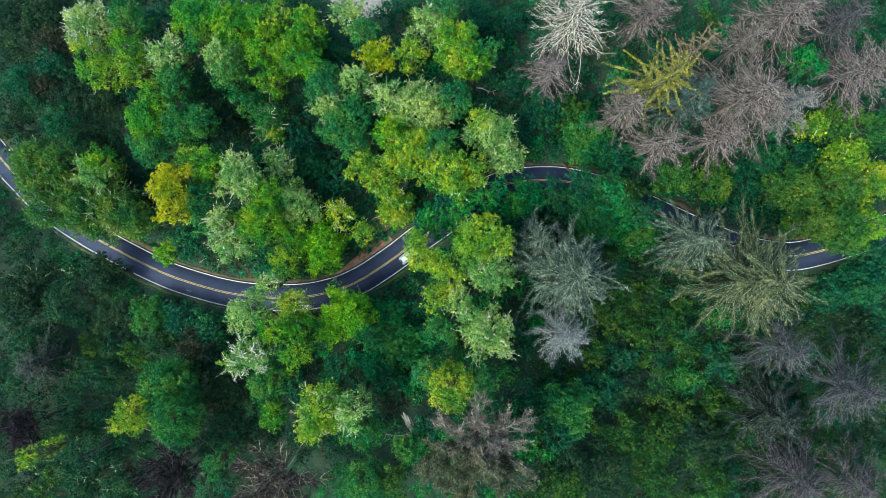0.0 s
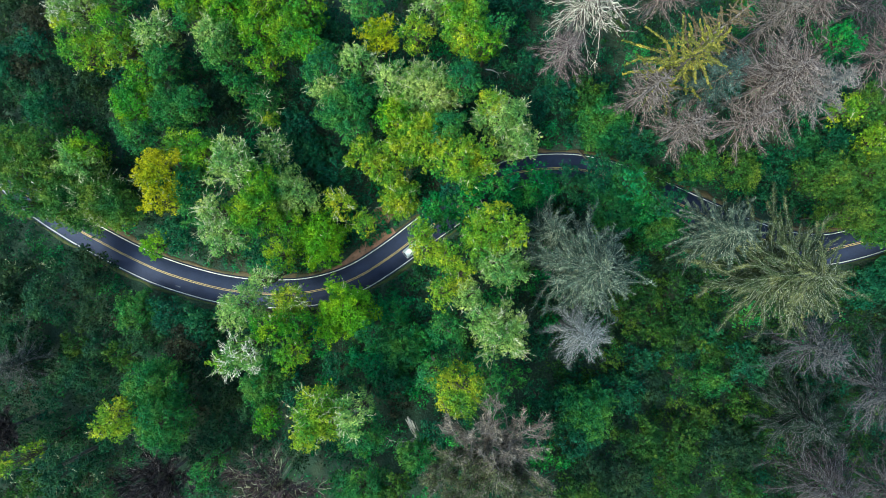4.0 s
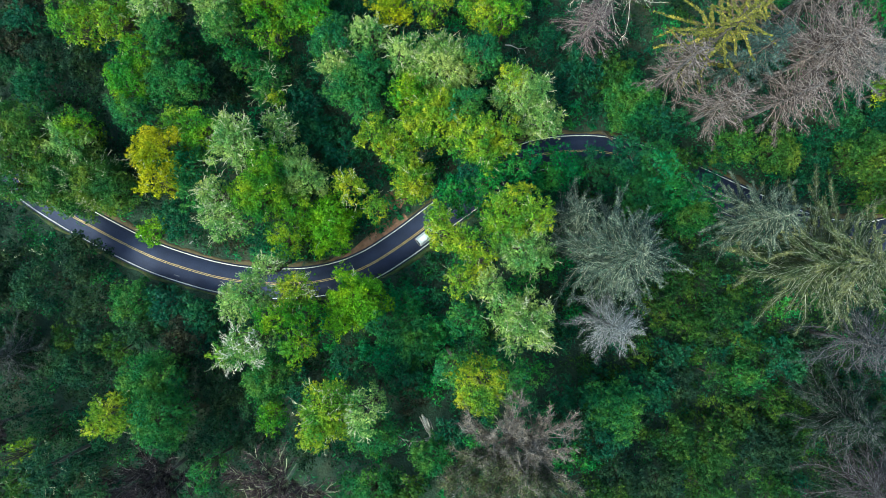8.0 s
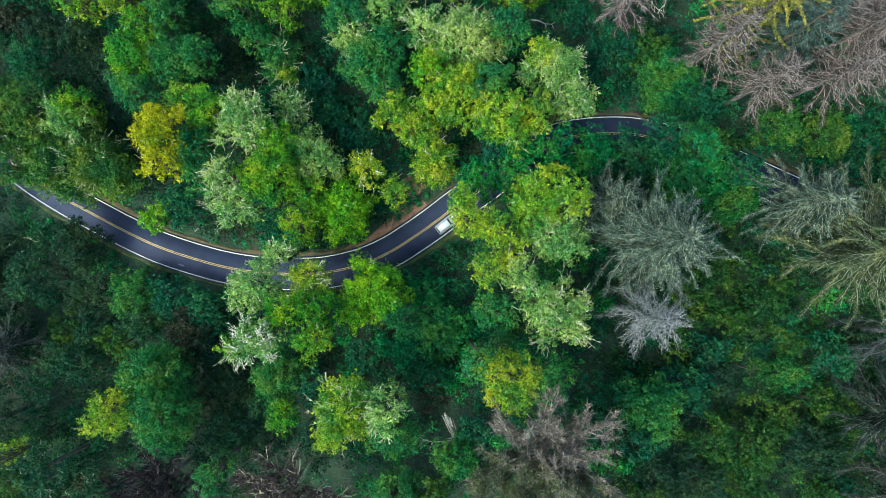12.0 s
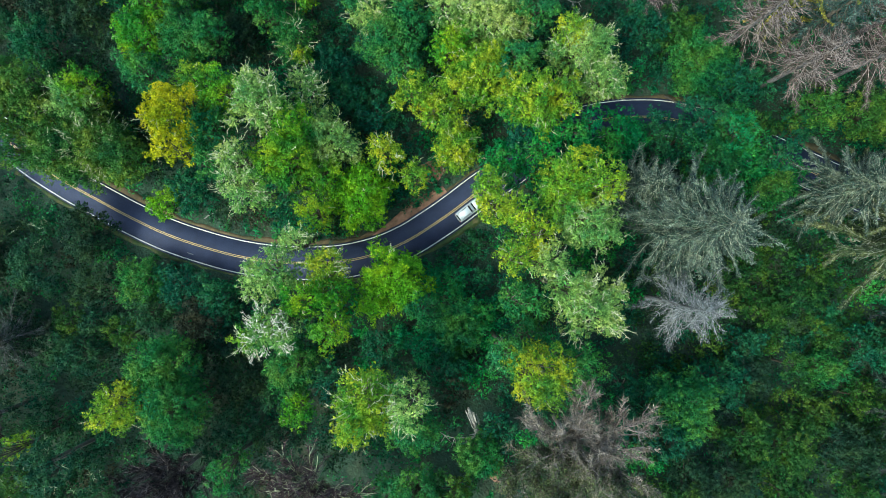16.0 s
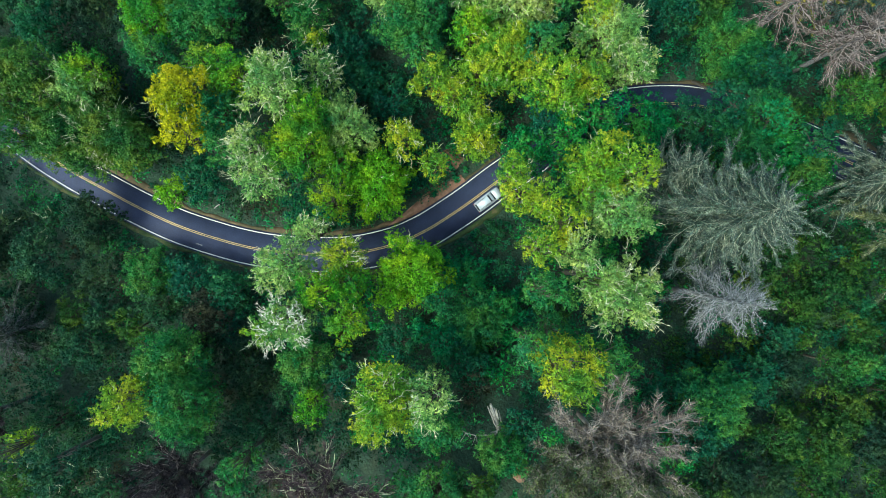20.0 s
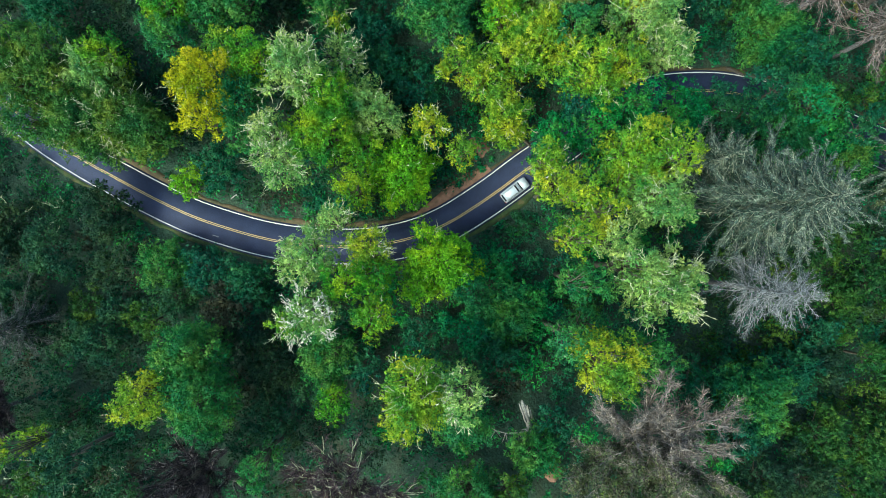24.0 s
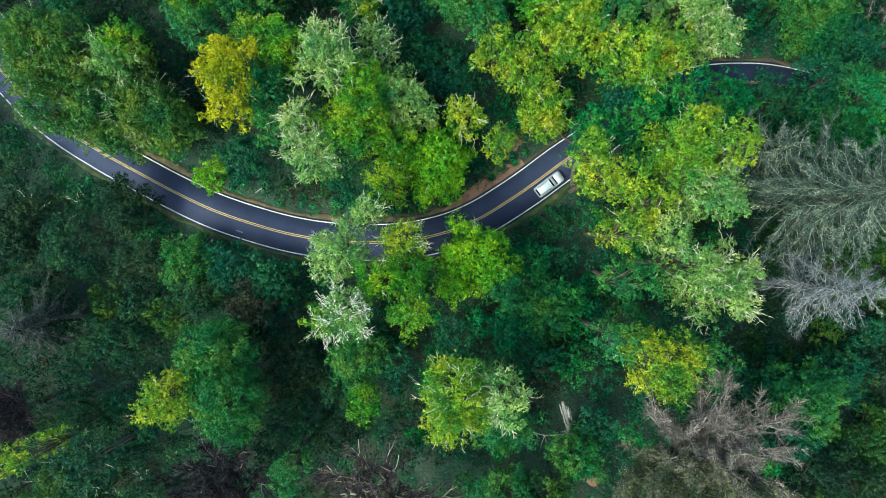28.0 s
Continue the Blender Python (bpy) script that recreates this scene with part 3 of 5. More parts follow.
def conifer(x, y, top, radius, tone, needles=1.0, wood="dead", lean=(0.0, 0.0), label="", droop=0.25, levels=0, twig=1.0, stout=1.0, forks=1.0):
    """A conifer: straight trunk, whorls of arching branches, and twigs or needles along each branch."""
    rng = np.random.RandomState(int(abs(x * 51.1 + y * 77.7 + radius * 7)) % 99991)
    foot = step_aside(x, y)
    x, y, lean = x + foot[0], y + foot[1], (lean[0] - foot[0], lean[1] - foot[1])
    z0 = float(ground(x, y)[0])
    height = max(top - z0, 5.0)
    tree = new("conifer")
    tree.location = (x, y, z0)
    bark = {"dead": DEAD_BARK, "pale": PALE_BARK, "white": WHITE_BARK, "bark": BARK, "mossy": MOSSY_BARK, "dark": DARK_BARK, "silver": SILVER_BARK}[wood]
    tz = np.linspace(-0.3, height, 10)
    tp = np.stack([lean[0] * (np.clip(tz, 0, None) / height) ** 1.5, lean[1] * (np.clip(tz, 0, None) / height) ** 1.5, tz], 1)
    v, f = tubes([(tp, np.linspace(0.14 + 0.013 * height, 0.03, 10))], 7)
    bare = tone in ("umber", "pink", "purple", "slate", "silver", "dusk")
    array_part("trunk", v, f, DARK_BARK if bare else bark, tree, True)
    nbr = levels or int(32 + radius * 5.5)
    low = height * (0.45 if bare else 0.32)
    lines, fork, at, nrm, along, ln_ = [], [], [], [], [], []
    for q in range(nbr):
        h = (q + rng.uniform(0, 1)) / nbr
        z = low + (height * 0.985 - low) * h ** 0.85
        reach = radius * (1 - h) ** 0.62 * rng.uniform(0.62, 1.12) + 0.5
        a = q * 2.39996 + rng.normal(0, 0.3)
        s = np.linspace(0, 1, 6)
        out = np.array([math.cos(a), math.sin(a), 0])
        side = np.array([-math.sin(a), math.cos(a), 0]) * rng.normal(0, 0.42)
        rise = 0.35 * h + rng.normal(0, 0.05)
        p = np.stack([out * reach * t + side * reach * t * t + np.array([0, 0, reach * (rise * t - droop * t * t + 0.12 * t ** 4)]) for t in s])
        p += np.array([np.interp(z, tz, tp[:, 0]), np.interp(z, tz, tp[:, 1]), z])
        p[2:] += np.cumsum(rng.normal(0, (0.045 if bare else 0.035) * reach, (4, 3)), 0)
        limb = [(p, stout * np.linspace(0.032 + 0.007 * reach, 0.014, 6))]
        # side twigs stand off the branch in two combs, shorter towards its tip
        d = unit(np.gradient(p, axis=0))
        for e in range(int((4 + reach) * (1.0 if bare else 0.7) * forks)):
            g = rng.uniform(0.8, 4.6)
            i, fr = int(g), g - int(g)
            hand = (1 if e % 2 else -1) * np.cross(d[i], [0, 0, 1.0])
            way = unit(d[i] + hand * rng.uniform(0.5, 1.1) + rng.normal(0, 0.2, 3))
            le = reach * rng.uniform(0.16, 0.34) * (1.25 - 0.18 * g) + 0.25
            o = p[i] * (1 - fr) + p[i + 1] * fr
            limb.append((np.stack([o, o + way * le * 0.5 + rng.normal(0, 0.07 * le, 3), o + unit(way + d[i] * 0.5) * le + rng.normal(0, 0.12 * le, 3)]), stout * np.array([0.034, 0.03, 0.012])))
        lines.append(limb[0])
        fork += limb[1:]
        nt = int((reach * (9 if bare else 8) + 5) * needles)
        t = np.clip((np.arange(nt) + rng.uniform(0, 1, nt)) / nt * 0.88 + 0.12, 0, 0.999)
        i = np.minimum((t * 5).astype(int), 4)
        fr = (t * 5 - i)[:, None]
        o = p[i] * (1 - fr) + p[i + 1] * fr
        sd = np.cross(d[i], [0, 0, 1.0]) * np.where(np.arange(nt) % 2, 1, -1)[:, None]
        way = unit(d[i] * rng.uniform(0.6, 1.0, (nt, 1)) + sd * rng.uniform(0.5, 1.0, (nt, 1)) + rng.normal(0, 0.13, (nt, 3)) - [0, 0, 0.12])
        le = twig * (0.4 + 0.14 * reach) * rng.uniform(0.55, 1.15, nt) * (1.1 - 0.6 * t)
        at.append(o + way * le[:, None] * 0.5)
        along.append(way)
        nrm.append(np.array([0, 0, 1.0]) + rng.normal(0, 0.4, (nt, 3)))
        ln_.append(le)
    for line in lines:
        v, f = tubes([line], 3)
        array_part("branch", v, f, bark, tree)
    if fork:
        v, f = tubes(fork, 3)
        tagged(array_part("branchwork", v, f, bark, tree), kind="stuff")
    at, along, nrm, ln_ = np.concatenate(at), np.concatenate(along), np.concatenate(nrm), np.concatenate(ln_)
    # each twig carries finer ones
    thick = 0.065 if bare else 0.15
    rounds = 1 if bare else 2
    more = [(at + along * ln_[:, None] * rng.uniform(-0.35, 0.35, (len(at), 1)), unit(along + rng.normal(0, 0.5, along.shape)), ln_ * rng.uniform(0.35, 0.75, len(at))) for _ in range(rounds)]
    v, f = leaflets(rng, np.concatenate([at] + [o + w * e[:, None] * 0.4 for o, w, e in more]), np.concatenate([nrm] * (rounds + 1)), np.concatenate([ln_] + [e for o, w, e in more]),
                    np.concatenate([np.full(len(at), thick)] + [np.full(len(at), thick * 0.85)] * rounds), np.concatenate([along] + [w for o, w, e in more]))
    tagged(array_part("fine_twigwork" if bare else "needle_spray", v, f, NEEDLE[tone], tree), kind="stuff")
    tagged(tree, label or "tall conifer standing in the forest", "conifer", "conifers and dead trees of the forest")
    return tree


def bare_tree(x, y, top, radius, tone, wood="dead", label="", leafy=""):
    """A leafless broadleaf tree: a trunk that forks again and again into fine twigs."""
    rng = np.random.RandomState(int(abs(x * 23.3 + y * 61.7)) % 99991)
    z0 = float(ground(x, y)[0])
    height = max(top - z0, 5.0)
    tree = new("bare_tree")
    tree.location = (x, y, z0)
    bark = {"dead": DEAD_BARK, "pale": PALE_BARK, "white": WHITE_BARK, "dark": DARK_BARK}[wood]
    fork = height * 0.42
    tp = np.stack([np.zeros(5), np.zeros(5), np.linspace(-0.3, fork, 5)], 1)
    v, f = tubes([(tp, np.linspace(0.42, 0.27, 5))], 7)
    array_part("trunk", v, f, bark, tree, True)
    lines, at, along, ln_ = [], [], [], []
    nl = int(14 + radius * 2.4)
    for q in range(nl):
        a = q * 2.39996 + rng.normal(0, 0.2)
        rho = radius * math.sqrt((q + 0.5) / nl) * rng.uniform(0.85, 1.1)
        end = np.array([math.cos(a) * rho, math.sin(a) * rho, height - (rho / radius) ** 2 * (height - fork) * 0.36 - rng.uniform(0, 0.12) * height])
        s = np.linspace(0, 1, 7)[:, None]
        p = tp[-1] * (1 - s) + end * s + np.array([0, 0, 0.14 * height]) * s * (1 - s) * 2 * 0.6
        p[1:-1] += rng.normal(0, 0.16, (5, 3))
        lines.append((p, np.linspace(0.11, 0.03, 7)))
        for e in range(11):
            i = rng.randint(2, 6)
            d = unit(unit(p[i + 1 if i < 6 else i] - p[i - 1]) + rng.normal(0, 0.55, 3) + [0, 0, 0.3])
            ln = rng.uniform(0.14, 0.32) * radius
            pp = p[i] + d * ln * np.linspace(0, 1, 4)[:, None] + np.cumsum(rng.normal(0, 0.12, (4, 3)), 0) * [[0], [1], [1], [1]]
            lines.append((pp, np.linspace(0.07, 0.018, 4)))
            k = 68
            t = rng.uniform(0.1, 1, k)
            o = p[i] + d * ln * t[:, None]
            w = unit(d + rng.normal(0, 0.75, (k, 3)) + [0, 0, 0.1])
            le = rng.uniform(0.4, 1.3, k)
            at.append(o + w * le[:, None] * 0.5)
            along.append(w)
            ln_.append(le)
    for line in lines[::12]:
        v, f = tubes([line], 5)
        array_part("limb", v, f, bark, tree, True)
    v, f = tubes([line for k, line in enumerate(lines) if k % 12], 3)
    tagged(array_part("branchwork", v, f, bark, tree), kind="stuff")
    at, along, ln_ = np.concatenate(at), np.concatenate(along), np.concatenate(ln_)
    v, f = leaflets(rng, at, rng.normal(size=at.shape) + [0, 0, 1], ln_, np.full(len(at), 0.06), along)
    tagged(array_part("fine_twigwork", v, f, NEEDLE[tone], tree), kind="stuff")
    if leafy:  # one side still carries thin leaves
        keep = np.flatnonzero((at[:, 1] + 0.35 * at[:, 0] + rng.normal(0, 1.2, len(at))) < -0.1 * radius)
        own = np.repeat(keep, 2)
        v, f = leaflets(rng, at[own] + rng.normal(0, 0.3, (len(own), 3)), rng.normal(size=(len(own), 3)) + [0, 0, 0.8], rng.uniform(0.2, 0.5, len(own)), rng.uniform(0.1, 0.18, len(own)))
        tagged(array_part("thin_leaves", v, f, NEEDLE[leafy], tree), kind="stuff")
    tagged(tree, label or "leafless grey-brown tree with fine twigs", "bare tree", "conifers and dead trees of the forest")
    return tree


def undergrowth(name, tone, count, seed, reach, label, edge=False):
    """Low plants over the forest floor, too many to count."""
    rng = np.random.RandomState(seed)
    x, y = rng.uniform(reach[0], reach[1], count), rng.uniform(reach[2], reach[3], count)
    if edge:
        q = rng.randint(0, len(LINE), count)
        off = rng.choice([-1, 1], count) * rng.uniform(4.3, 9.0, count)
        x, y = LINE[q, 0] + LEFT[q, 0] * off, LINE[q, 1] + LEFT[q, 1] * off
    gap = road_gap(x, y)
    keep = (gap > 4.25) & (lumps(x, y, 17.0, seed) > -0.75)
    x, y, gap = x[keep], y[keep], gap[keep]
    size = rng.uniform(0.9, 2.1, len(x)) * np.clip((gap - 3.5) / 2.6, 0.3, 1)
    z = ground(x, y)
    k = 26
    own = np.repeat(np.arange(len(x)), k)
    m = len(own)
    u = unit(rng.normal(size=(m, 3)) + [0, 0, 0.5])
    at = np.stack([x[own], y[own], z[own] + size[own] * 0.55], 1) + u * (size[own] * rng.uniform(0.5, 1.1, m))[:, None] * [1.15, 1.15, 0.75]
    v, f = leaflets(rng, at, u + rng.normal(0, 0.6, (m, 3)) + [0, 0, 0.4], rng.uniform(0.3, 0.75, m), rng.uniform(0.18, 0.42, m))
    ob = array_part(name, v, f, LEAF[tone])
    return tagged(ob, label, "undergrowth", kind="stuff")


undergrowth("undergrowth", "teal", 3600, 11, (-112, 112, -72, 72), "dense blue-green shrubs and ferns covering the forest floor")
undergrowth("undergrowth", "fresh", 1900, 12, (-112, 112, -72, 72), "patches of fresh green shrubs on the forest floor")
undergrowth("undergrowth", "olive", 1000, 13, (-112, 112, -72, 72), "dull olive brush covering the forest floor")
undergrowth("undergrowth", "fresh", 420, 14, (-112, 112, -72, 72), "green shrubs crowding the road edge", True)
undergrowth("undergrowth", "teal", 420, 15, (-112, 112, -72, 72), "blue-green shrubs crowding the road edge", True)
undergrowth("undergrowth", "moss", 800, 16, (18, 85, -62, -6), "small-leaved yellowish green brush on the open slope")

# crowns north of the road, west
broadleaf(-97.9, 52.6, -0.5, 5.0, "olive")
broadleaf(-89.8, 52.7, 1.3, 5.6, "olive")
broadleaf(-87.2, 46.4, 2.1, 4.7, "brown")
broadleaf(-95.9, 45.3, 0.1, 4.4, "olive")
broadleaf(-86.9, 41.2, 2.4, 4.4, "teal")
broadleaf(-93.9, 36.6, 2.2, 5.6, "teal")
broadleaf(-89.1, 37.2, 1.7, 4.0, "brown")
broadleaf(-82.6, 34.0, 2.9, 4.4, "olive")
broadleaf(-74.1, 33.3, 4.2, 5.1, "olive")
broadleaf(-71.8, 45.7, 15.7, 5.1, "pale", 1.8)
broadleaf(-64.3, 46.7, 15.6, 4.0, "green")
broadleaf(-64.7, 41.4, 15.0, 2.9, "lime", 0.06)
broadleaf(-72.4, 40.4, 15.3, 2.2, "gold", 0.16)
broadleaf(-70.3, 36.5, 14.9, 4.0, "gold", 0.16)
broadleaf(-63.5, 37.3, 14.6, 3.8, "gold", 0.16)
broadleaf(-65.0, 50.9, 0.6, 4.5, "teal")
broadleaf(-56.0, 39.4, 14.8, 4.0, "pale", 0.9)
broadleaf(-55.3, 34.4, 14.3, 4.1, "green")
broadleaf(-55.7, 35.6, 4.4, 4.4, "teal")
broadleaf(-67.9, 34.7, 3.5, 3.2, "teal")
broadleaf(-59.2, 30.7, 14.1, 3.4, "lime", 0.06)
broadleaf(-60.9, 26.2, 14.1, 4.5, "lime", 0.06)
broadleaf(-54.1, 25.9, 14.2, 4.7, "green")
broadleaf(-49.5, 26.3, 14.7, 3.6, "green")
broadleaf(-83.4, 28.0, 4.3, 5.1, "teal")
broadleaf(-94.6, 26.9, 3.1, 4.4, "olive")
broadleaf(-60.3, 20.4, 14.4, 3.6, "green")
broadleaf(-84.5, 18.2, 14.4, 4.7, "sage", 0.06)
broadleaf(-79.2, 17.9, 13.7, 4.5, "sage")
broadleaf(-70.7, 18.0, 13.0, 3.6, "lime", 0.06)
broadleaf(-50.3, 47.1, 15.8, 5.1, "lime", 0.06)
broadleaf(-43.5, 45.6, 15.9, 5.1, "lime", 0.06)
broadleaf(-49.5, 42.4, 15.3, 3.1, "green")
broadleaf(-44.8, 39.3, 15.0, 4.3, "pale", 0.5)
broadleaf(-43.6, 35.7, 14.4, 3.8, "green")
broadleaf(-36.4, 46.0, 16.2, 4.0, "lime", 0.06)
broadleaf(-32.5, 47.5, 16.6, 2.0, "gold", 0.16)
broadleaf(-37.2, 40.5, 15.1, 4.0, "lime", 0.06)
broadleaf(-30.8, 40.0, 15.6, 4.9, "lime", 0.06)
broadleaf(-35.5, 34.6, 13.1, 3.4, "lime", 0.06)
broadleaf(-40.5, 30.2, 12.2, 3.1, "green")
broadleaf(-36.6, 26.8, 9.8, 4.2, "green", 0.6)
broadleaf(-35.1, 24.1, 9.4, 1.8, "gold", 0.16)
broadleaf(-27.4, 44.4, 16.6, 4.2, "lime", 0.06)
broadleaf(-26.8, 37.0, 15.8, 3.3, "lime", 0.06)
broadleaf(-52.6, 24.3, 6.8, 4.2, "teal")
broadleaf(-46.8, 28.1, 6.3, 4.8, "olive")

# crowns along the inside of the bend
broadleaf(-83.2, 13.7, 13.9, 5.0, "sage", 0.16)
broadleaf(-78.7, 14.2, 13.3, 4.1, "sage", 0.1)
broadleaf(-72.0, 15.2, 12.5, 4.6, "pale", 0.3)
broadleaf(-81.8, 7.6, 13.7, 3.6, "sage", 0.16)
broadleaf(-75.8, 8.0, 12.6, 5.5, "sage", 0.16)
broadleaf(-69.3, 8.9, 12.1, 6.2, "sage", 0.8)
broadleaf(-64.1, 6.8, 12.4, 4.3, "sage")
broadleaf(-52.7, 12.3, 20.8, 4.7, "yellow", 0.16)
broadleaf(-53.1, 7.3, 20.1, 3.0, "yellow", 0.16)
broadleaf(-48.8, 10.7, 17.7, 4.4, "green")
broadleaf(-51.0, 18.0, 16.3, 3.1, "gold", 0.16)
broadleaf(-46.4, 16.5, 18.1, 3.9, "lime", 0.06)
broadleaf(-40.6, 16.6, 19.7, 2.6, "pale", 0.9)
broadleaf(-47.7, 5.1, 17.9, 2.7, "green")
broadleaf(-39.2, 13.5, 21.6, 4.4, "pale", 0.9)
broadleaf(-43.2, 5.3, 20.1, 2.8, "pale", 1.2)
broadleaf(-41.1, 1.0, 20.7, 3.8, "pale", 1.2)
broadleaf(-35.4, 5.3, 21.9, 4.9, "lime", 0.06)
broadleaf(-34.1, 9.9, 20.4, 4.1, "lime", 0.06)
broadleaf(-29.2, 8.8, 17.7, 4.8, "pale", 0.25)
broadleaf(-20.7, 7.1, 15.8, 3.1, "gold", 0.5)
broadleaf(-15.9, 3.2, 17.4, 2.4, "gold", 0.16)
broadleaf(-24.7, 0.1, 16.4, 5.5, "bright", 0.06)
broadleaf(-31.3, -2.3, 18.2, 3.1, "lime", 0.06)
broadleaf(-30.5, 3.5, 17.1, 3.7, "lime", 0.06)
broadleaf(-59.5, -0.7, 6.5, 3.0, "bright", 0.06)
broadleaf(-54.3, 1.9, 7.8, 4.3, "teal")
broadleaf(-29.0, 16.8, 9.5, 5.3, "teal")
broadleaf(-22.9, 13.7, 10.2, 4.1, "teal")
broadleaf(-30.5, 22.9, 8.2, 4.7, "teal")
broadleaf(-33.2, 17.6, 15.4, 3.3, "pale", 1.2)

broadleaf(-79.6, 7.4, 9.2, 3.8, "sage", 0.16)
broadleaf(-72.8, 4.8, 9.0, 4.2, "sage", 0.16)
broadleaf(-66.6, 5.6, 8.8, 3.8, "sage")

# crowns north of the road, middle
broadleaf(-18.9, 47.0, 16.7, 3.3, "pale", 0.9)
broadleaf(-13.4, 38.9, 16.1, 3.8, "yellow", 0.16)
broadleaf(-6.6, 39.0, 17.2, 3.3, "gold", 0.16)
broadleaf(-2.7, 44.9, 18.2, 3.9, "pale", 0.9)
broadleaf(3.1, 39.7, 19.4, 5.0, "gold", 0.16)
broadleaf(6.6, 36.5, 20.1, 3.2, "lime", 0.06)
broadleaf(0.7, 42.0, 18.9, 3.0, "lime", 0.06)
broadleaf(9.3, 38.9, 20.4, 2.1, "green")
broadleaf(-17.7, 33.7, 16.4, 3.8, "pale", 0.6)
broadleaf(-23.9, 33.0, 16.0, 4.4, "green")
broadleaf(-20.6, 25.0, 16.9, 4.8, "green")
broadleaf(-23.5, 28.2, 15.8, 2.8, "pale", 0.9)
broadleaf(-17.1, 26.8, 17.5, 3.9, "green")
broadleaf(-11.3, 29.8, 17.9, 3.5, "pale", 0.9)
broadleaf(-4.3, 28.0, 18.4, 6.3, "pale", 0.8)
broadleaf(2.4, 29.4, 19.6, 3.9, "green")
broadleaf(7.3, 24.7, 21.5, 2.8, "gold", 0.16)
broadleaf(9.5, 22.3, 21.1, 5.1, "pale", 0.7)
broadleaf(12.0, 18.0, 20.9, 4.0, "pale", 0.6)
broadleaf(-10.4, 22.7, 18.5, 3.9, "lime", 0.06)
broadleaf(-5.2, 18.9, 20.3, 5.1, "gold", 0.16)
broadleaf(-16.1, 16.8, 17.0, 3.7, "gold", 0.16)
broadleaf(-13.8, 13.7, 17.0, 2.6, "gold", 0.16)
broadleaf(-9.1, 17.2, 18.5, 4.1, "gold", 0.16)
broadleaf(1.7, 13.9, 23.6, 5.0, "gold", 0.3)
broadleaf(6.1, 14.9, 23.3, 2.9, "gold", 0.16)
broadleaf(-18.0, 21.0, 17.3, 3.3, "green")
broadleaf(-0.4, 20.5, 21.4, 3.6, "green")
broadleaf(-9.4, 8.0, 16.7, 4.2, "gold", 0.3)
broadleaf(-10.4, 11.2, 17.2, 2.7, "gold", 0.16)
broadleaf(-27.5, 44.3, 5.4, 4.8, "teal")
broadleaf(-23.8, 41.8, 5.3, 4.2, "teal")
broadleaf(-16.1, 43.8, 16.3, 3.3, "green")
broadleaf(-11.5, 51.6, 5.0, 3.6, "teal")
broadleaf(6.8, 49.7, 7.6, 5.3, "teal")
broadleaf(12.9, 48.8, 6.4, 4.8, "teal")
broadleaf(0.7, 47.3, 18.9, 3.2, "green")
broadleaf(20.5, 28.1, 12.3, 5.1, "teal")
broadleaf(26.2, 27.4, 12.6, 4.6, "moss")
broadleaf(14.3, 34.4, 9.7, 4.1, "teal")
broadleaf(29.9, 22.4, 14.7, 5.8, "green")
broadleaf(34.8, 18.9, 14.8, 4.5, "teal")
broadleaf(19.6, 33.1, 9.9, 3.5, "teal")

# low trees beside the road in the saddle
broadleaf(16.6, 10.1, 14.8, 4.7, "fresh")
broadleaf(22.4, 11.0, 13.9, 4.0, "teal")
broadleaf(11.0, 9.1, 13.3, 4.1, "fresh")
broadleaf(28.0, 10.4, 14.9, 4.5, "teal")
broadleaf(33.0, 11.2, 18.2, 3.9, "green")
broadleaf(30.6, 5.7, 18.4, 5.2, "green")
broadleaf(36.1, 5.4, 18.4, 4.8, "fresh")
broadleaf(38.4, 2.3, 18.5, 4.3, "green")
broadleaf(37.6, 10.7, 16.5, 3.3, "moss")
broadleaf(-1.8, 6.0, 16.3, 4.2, "fresh")
broadleaf(-4.1, 3.7, 15.1, 2.7, "teal")
broadleaf(8.8, 7.6, 12.1, 3.4, "teal")
broadleaf(3.4, 8.1, 18.7, 3.7, "fresh")
broadleaf(7.2, 10.3, 19.0, 3.2, "fresh")
broadleaf(0.4, 9.5, 17.6, 2.8, "teal")
broadleaf(10.8, 11.7, 17.4, 2.2, "fresh")
broadleaf(28.1, 12.7, 18.8, 3.3, "teal")
broadleaf(33.2, 9.7, 20.2, 3.4, "fresh")
broadleaf(38.2, 6.8, 21.5, 3.0, "teal")
broadleaf(26.5, 14.8, 16.7, 2.0, "teal")
broadleaf(44.0, 4.4, 13.2, 2.4, "fresh")
broadleaf(48.2, 2.2, 13.6, 2.5, "teal")
broadleaf(51.8, 0.6, 14.0, 2.4, "teal")
broadleaf(2.5, 3.9, 14.6, 3.0, "fresh")

# crowns south of the road, middle
broadleaf(5.8, 2.1, 29.2, 4.4, "gold", 0.16)
broadleaf(9.9, 1.6, 31.9, 2.9, "gold", 0.16)
broadleaf(-5.0, 1.3, 26.3, 2.4, "gold", 0.16)
broadleaf(-3.9, -1.9, 27.3, 3.0, "gold", 0.16)
broadleaf(-0.4, -2.9, 28.2, 2.6, "gold", 0.16)
broadleaf(2.1, -5.8, 29.9, 2.2, "gold", 0.16)
broadleaf(8.6, -4.1, 30.6, 4.5, "pale", 0.4)
broadleaf(5.6, -1.4, 29.6, 3.0, "gold", 0.16)
broadleaf(-1.4, -8.8, 30.7, 2.7, "gold", 0.16)
broadleaf(2.7, -9.2, 31.3, 2.7, "pale", 0.4)
broadleaf(8.1, -15.1, 34.5, 4.7, "pale", 0.8)
broadleaf(5.2, -12.8, 34.0, 2.8, "pale", 0.8)
broadleaf(-0.9, -14.4, 31.8, 2.9, "green")
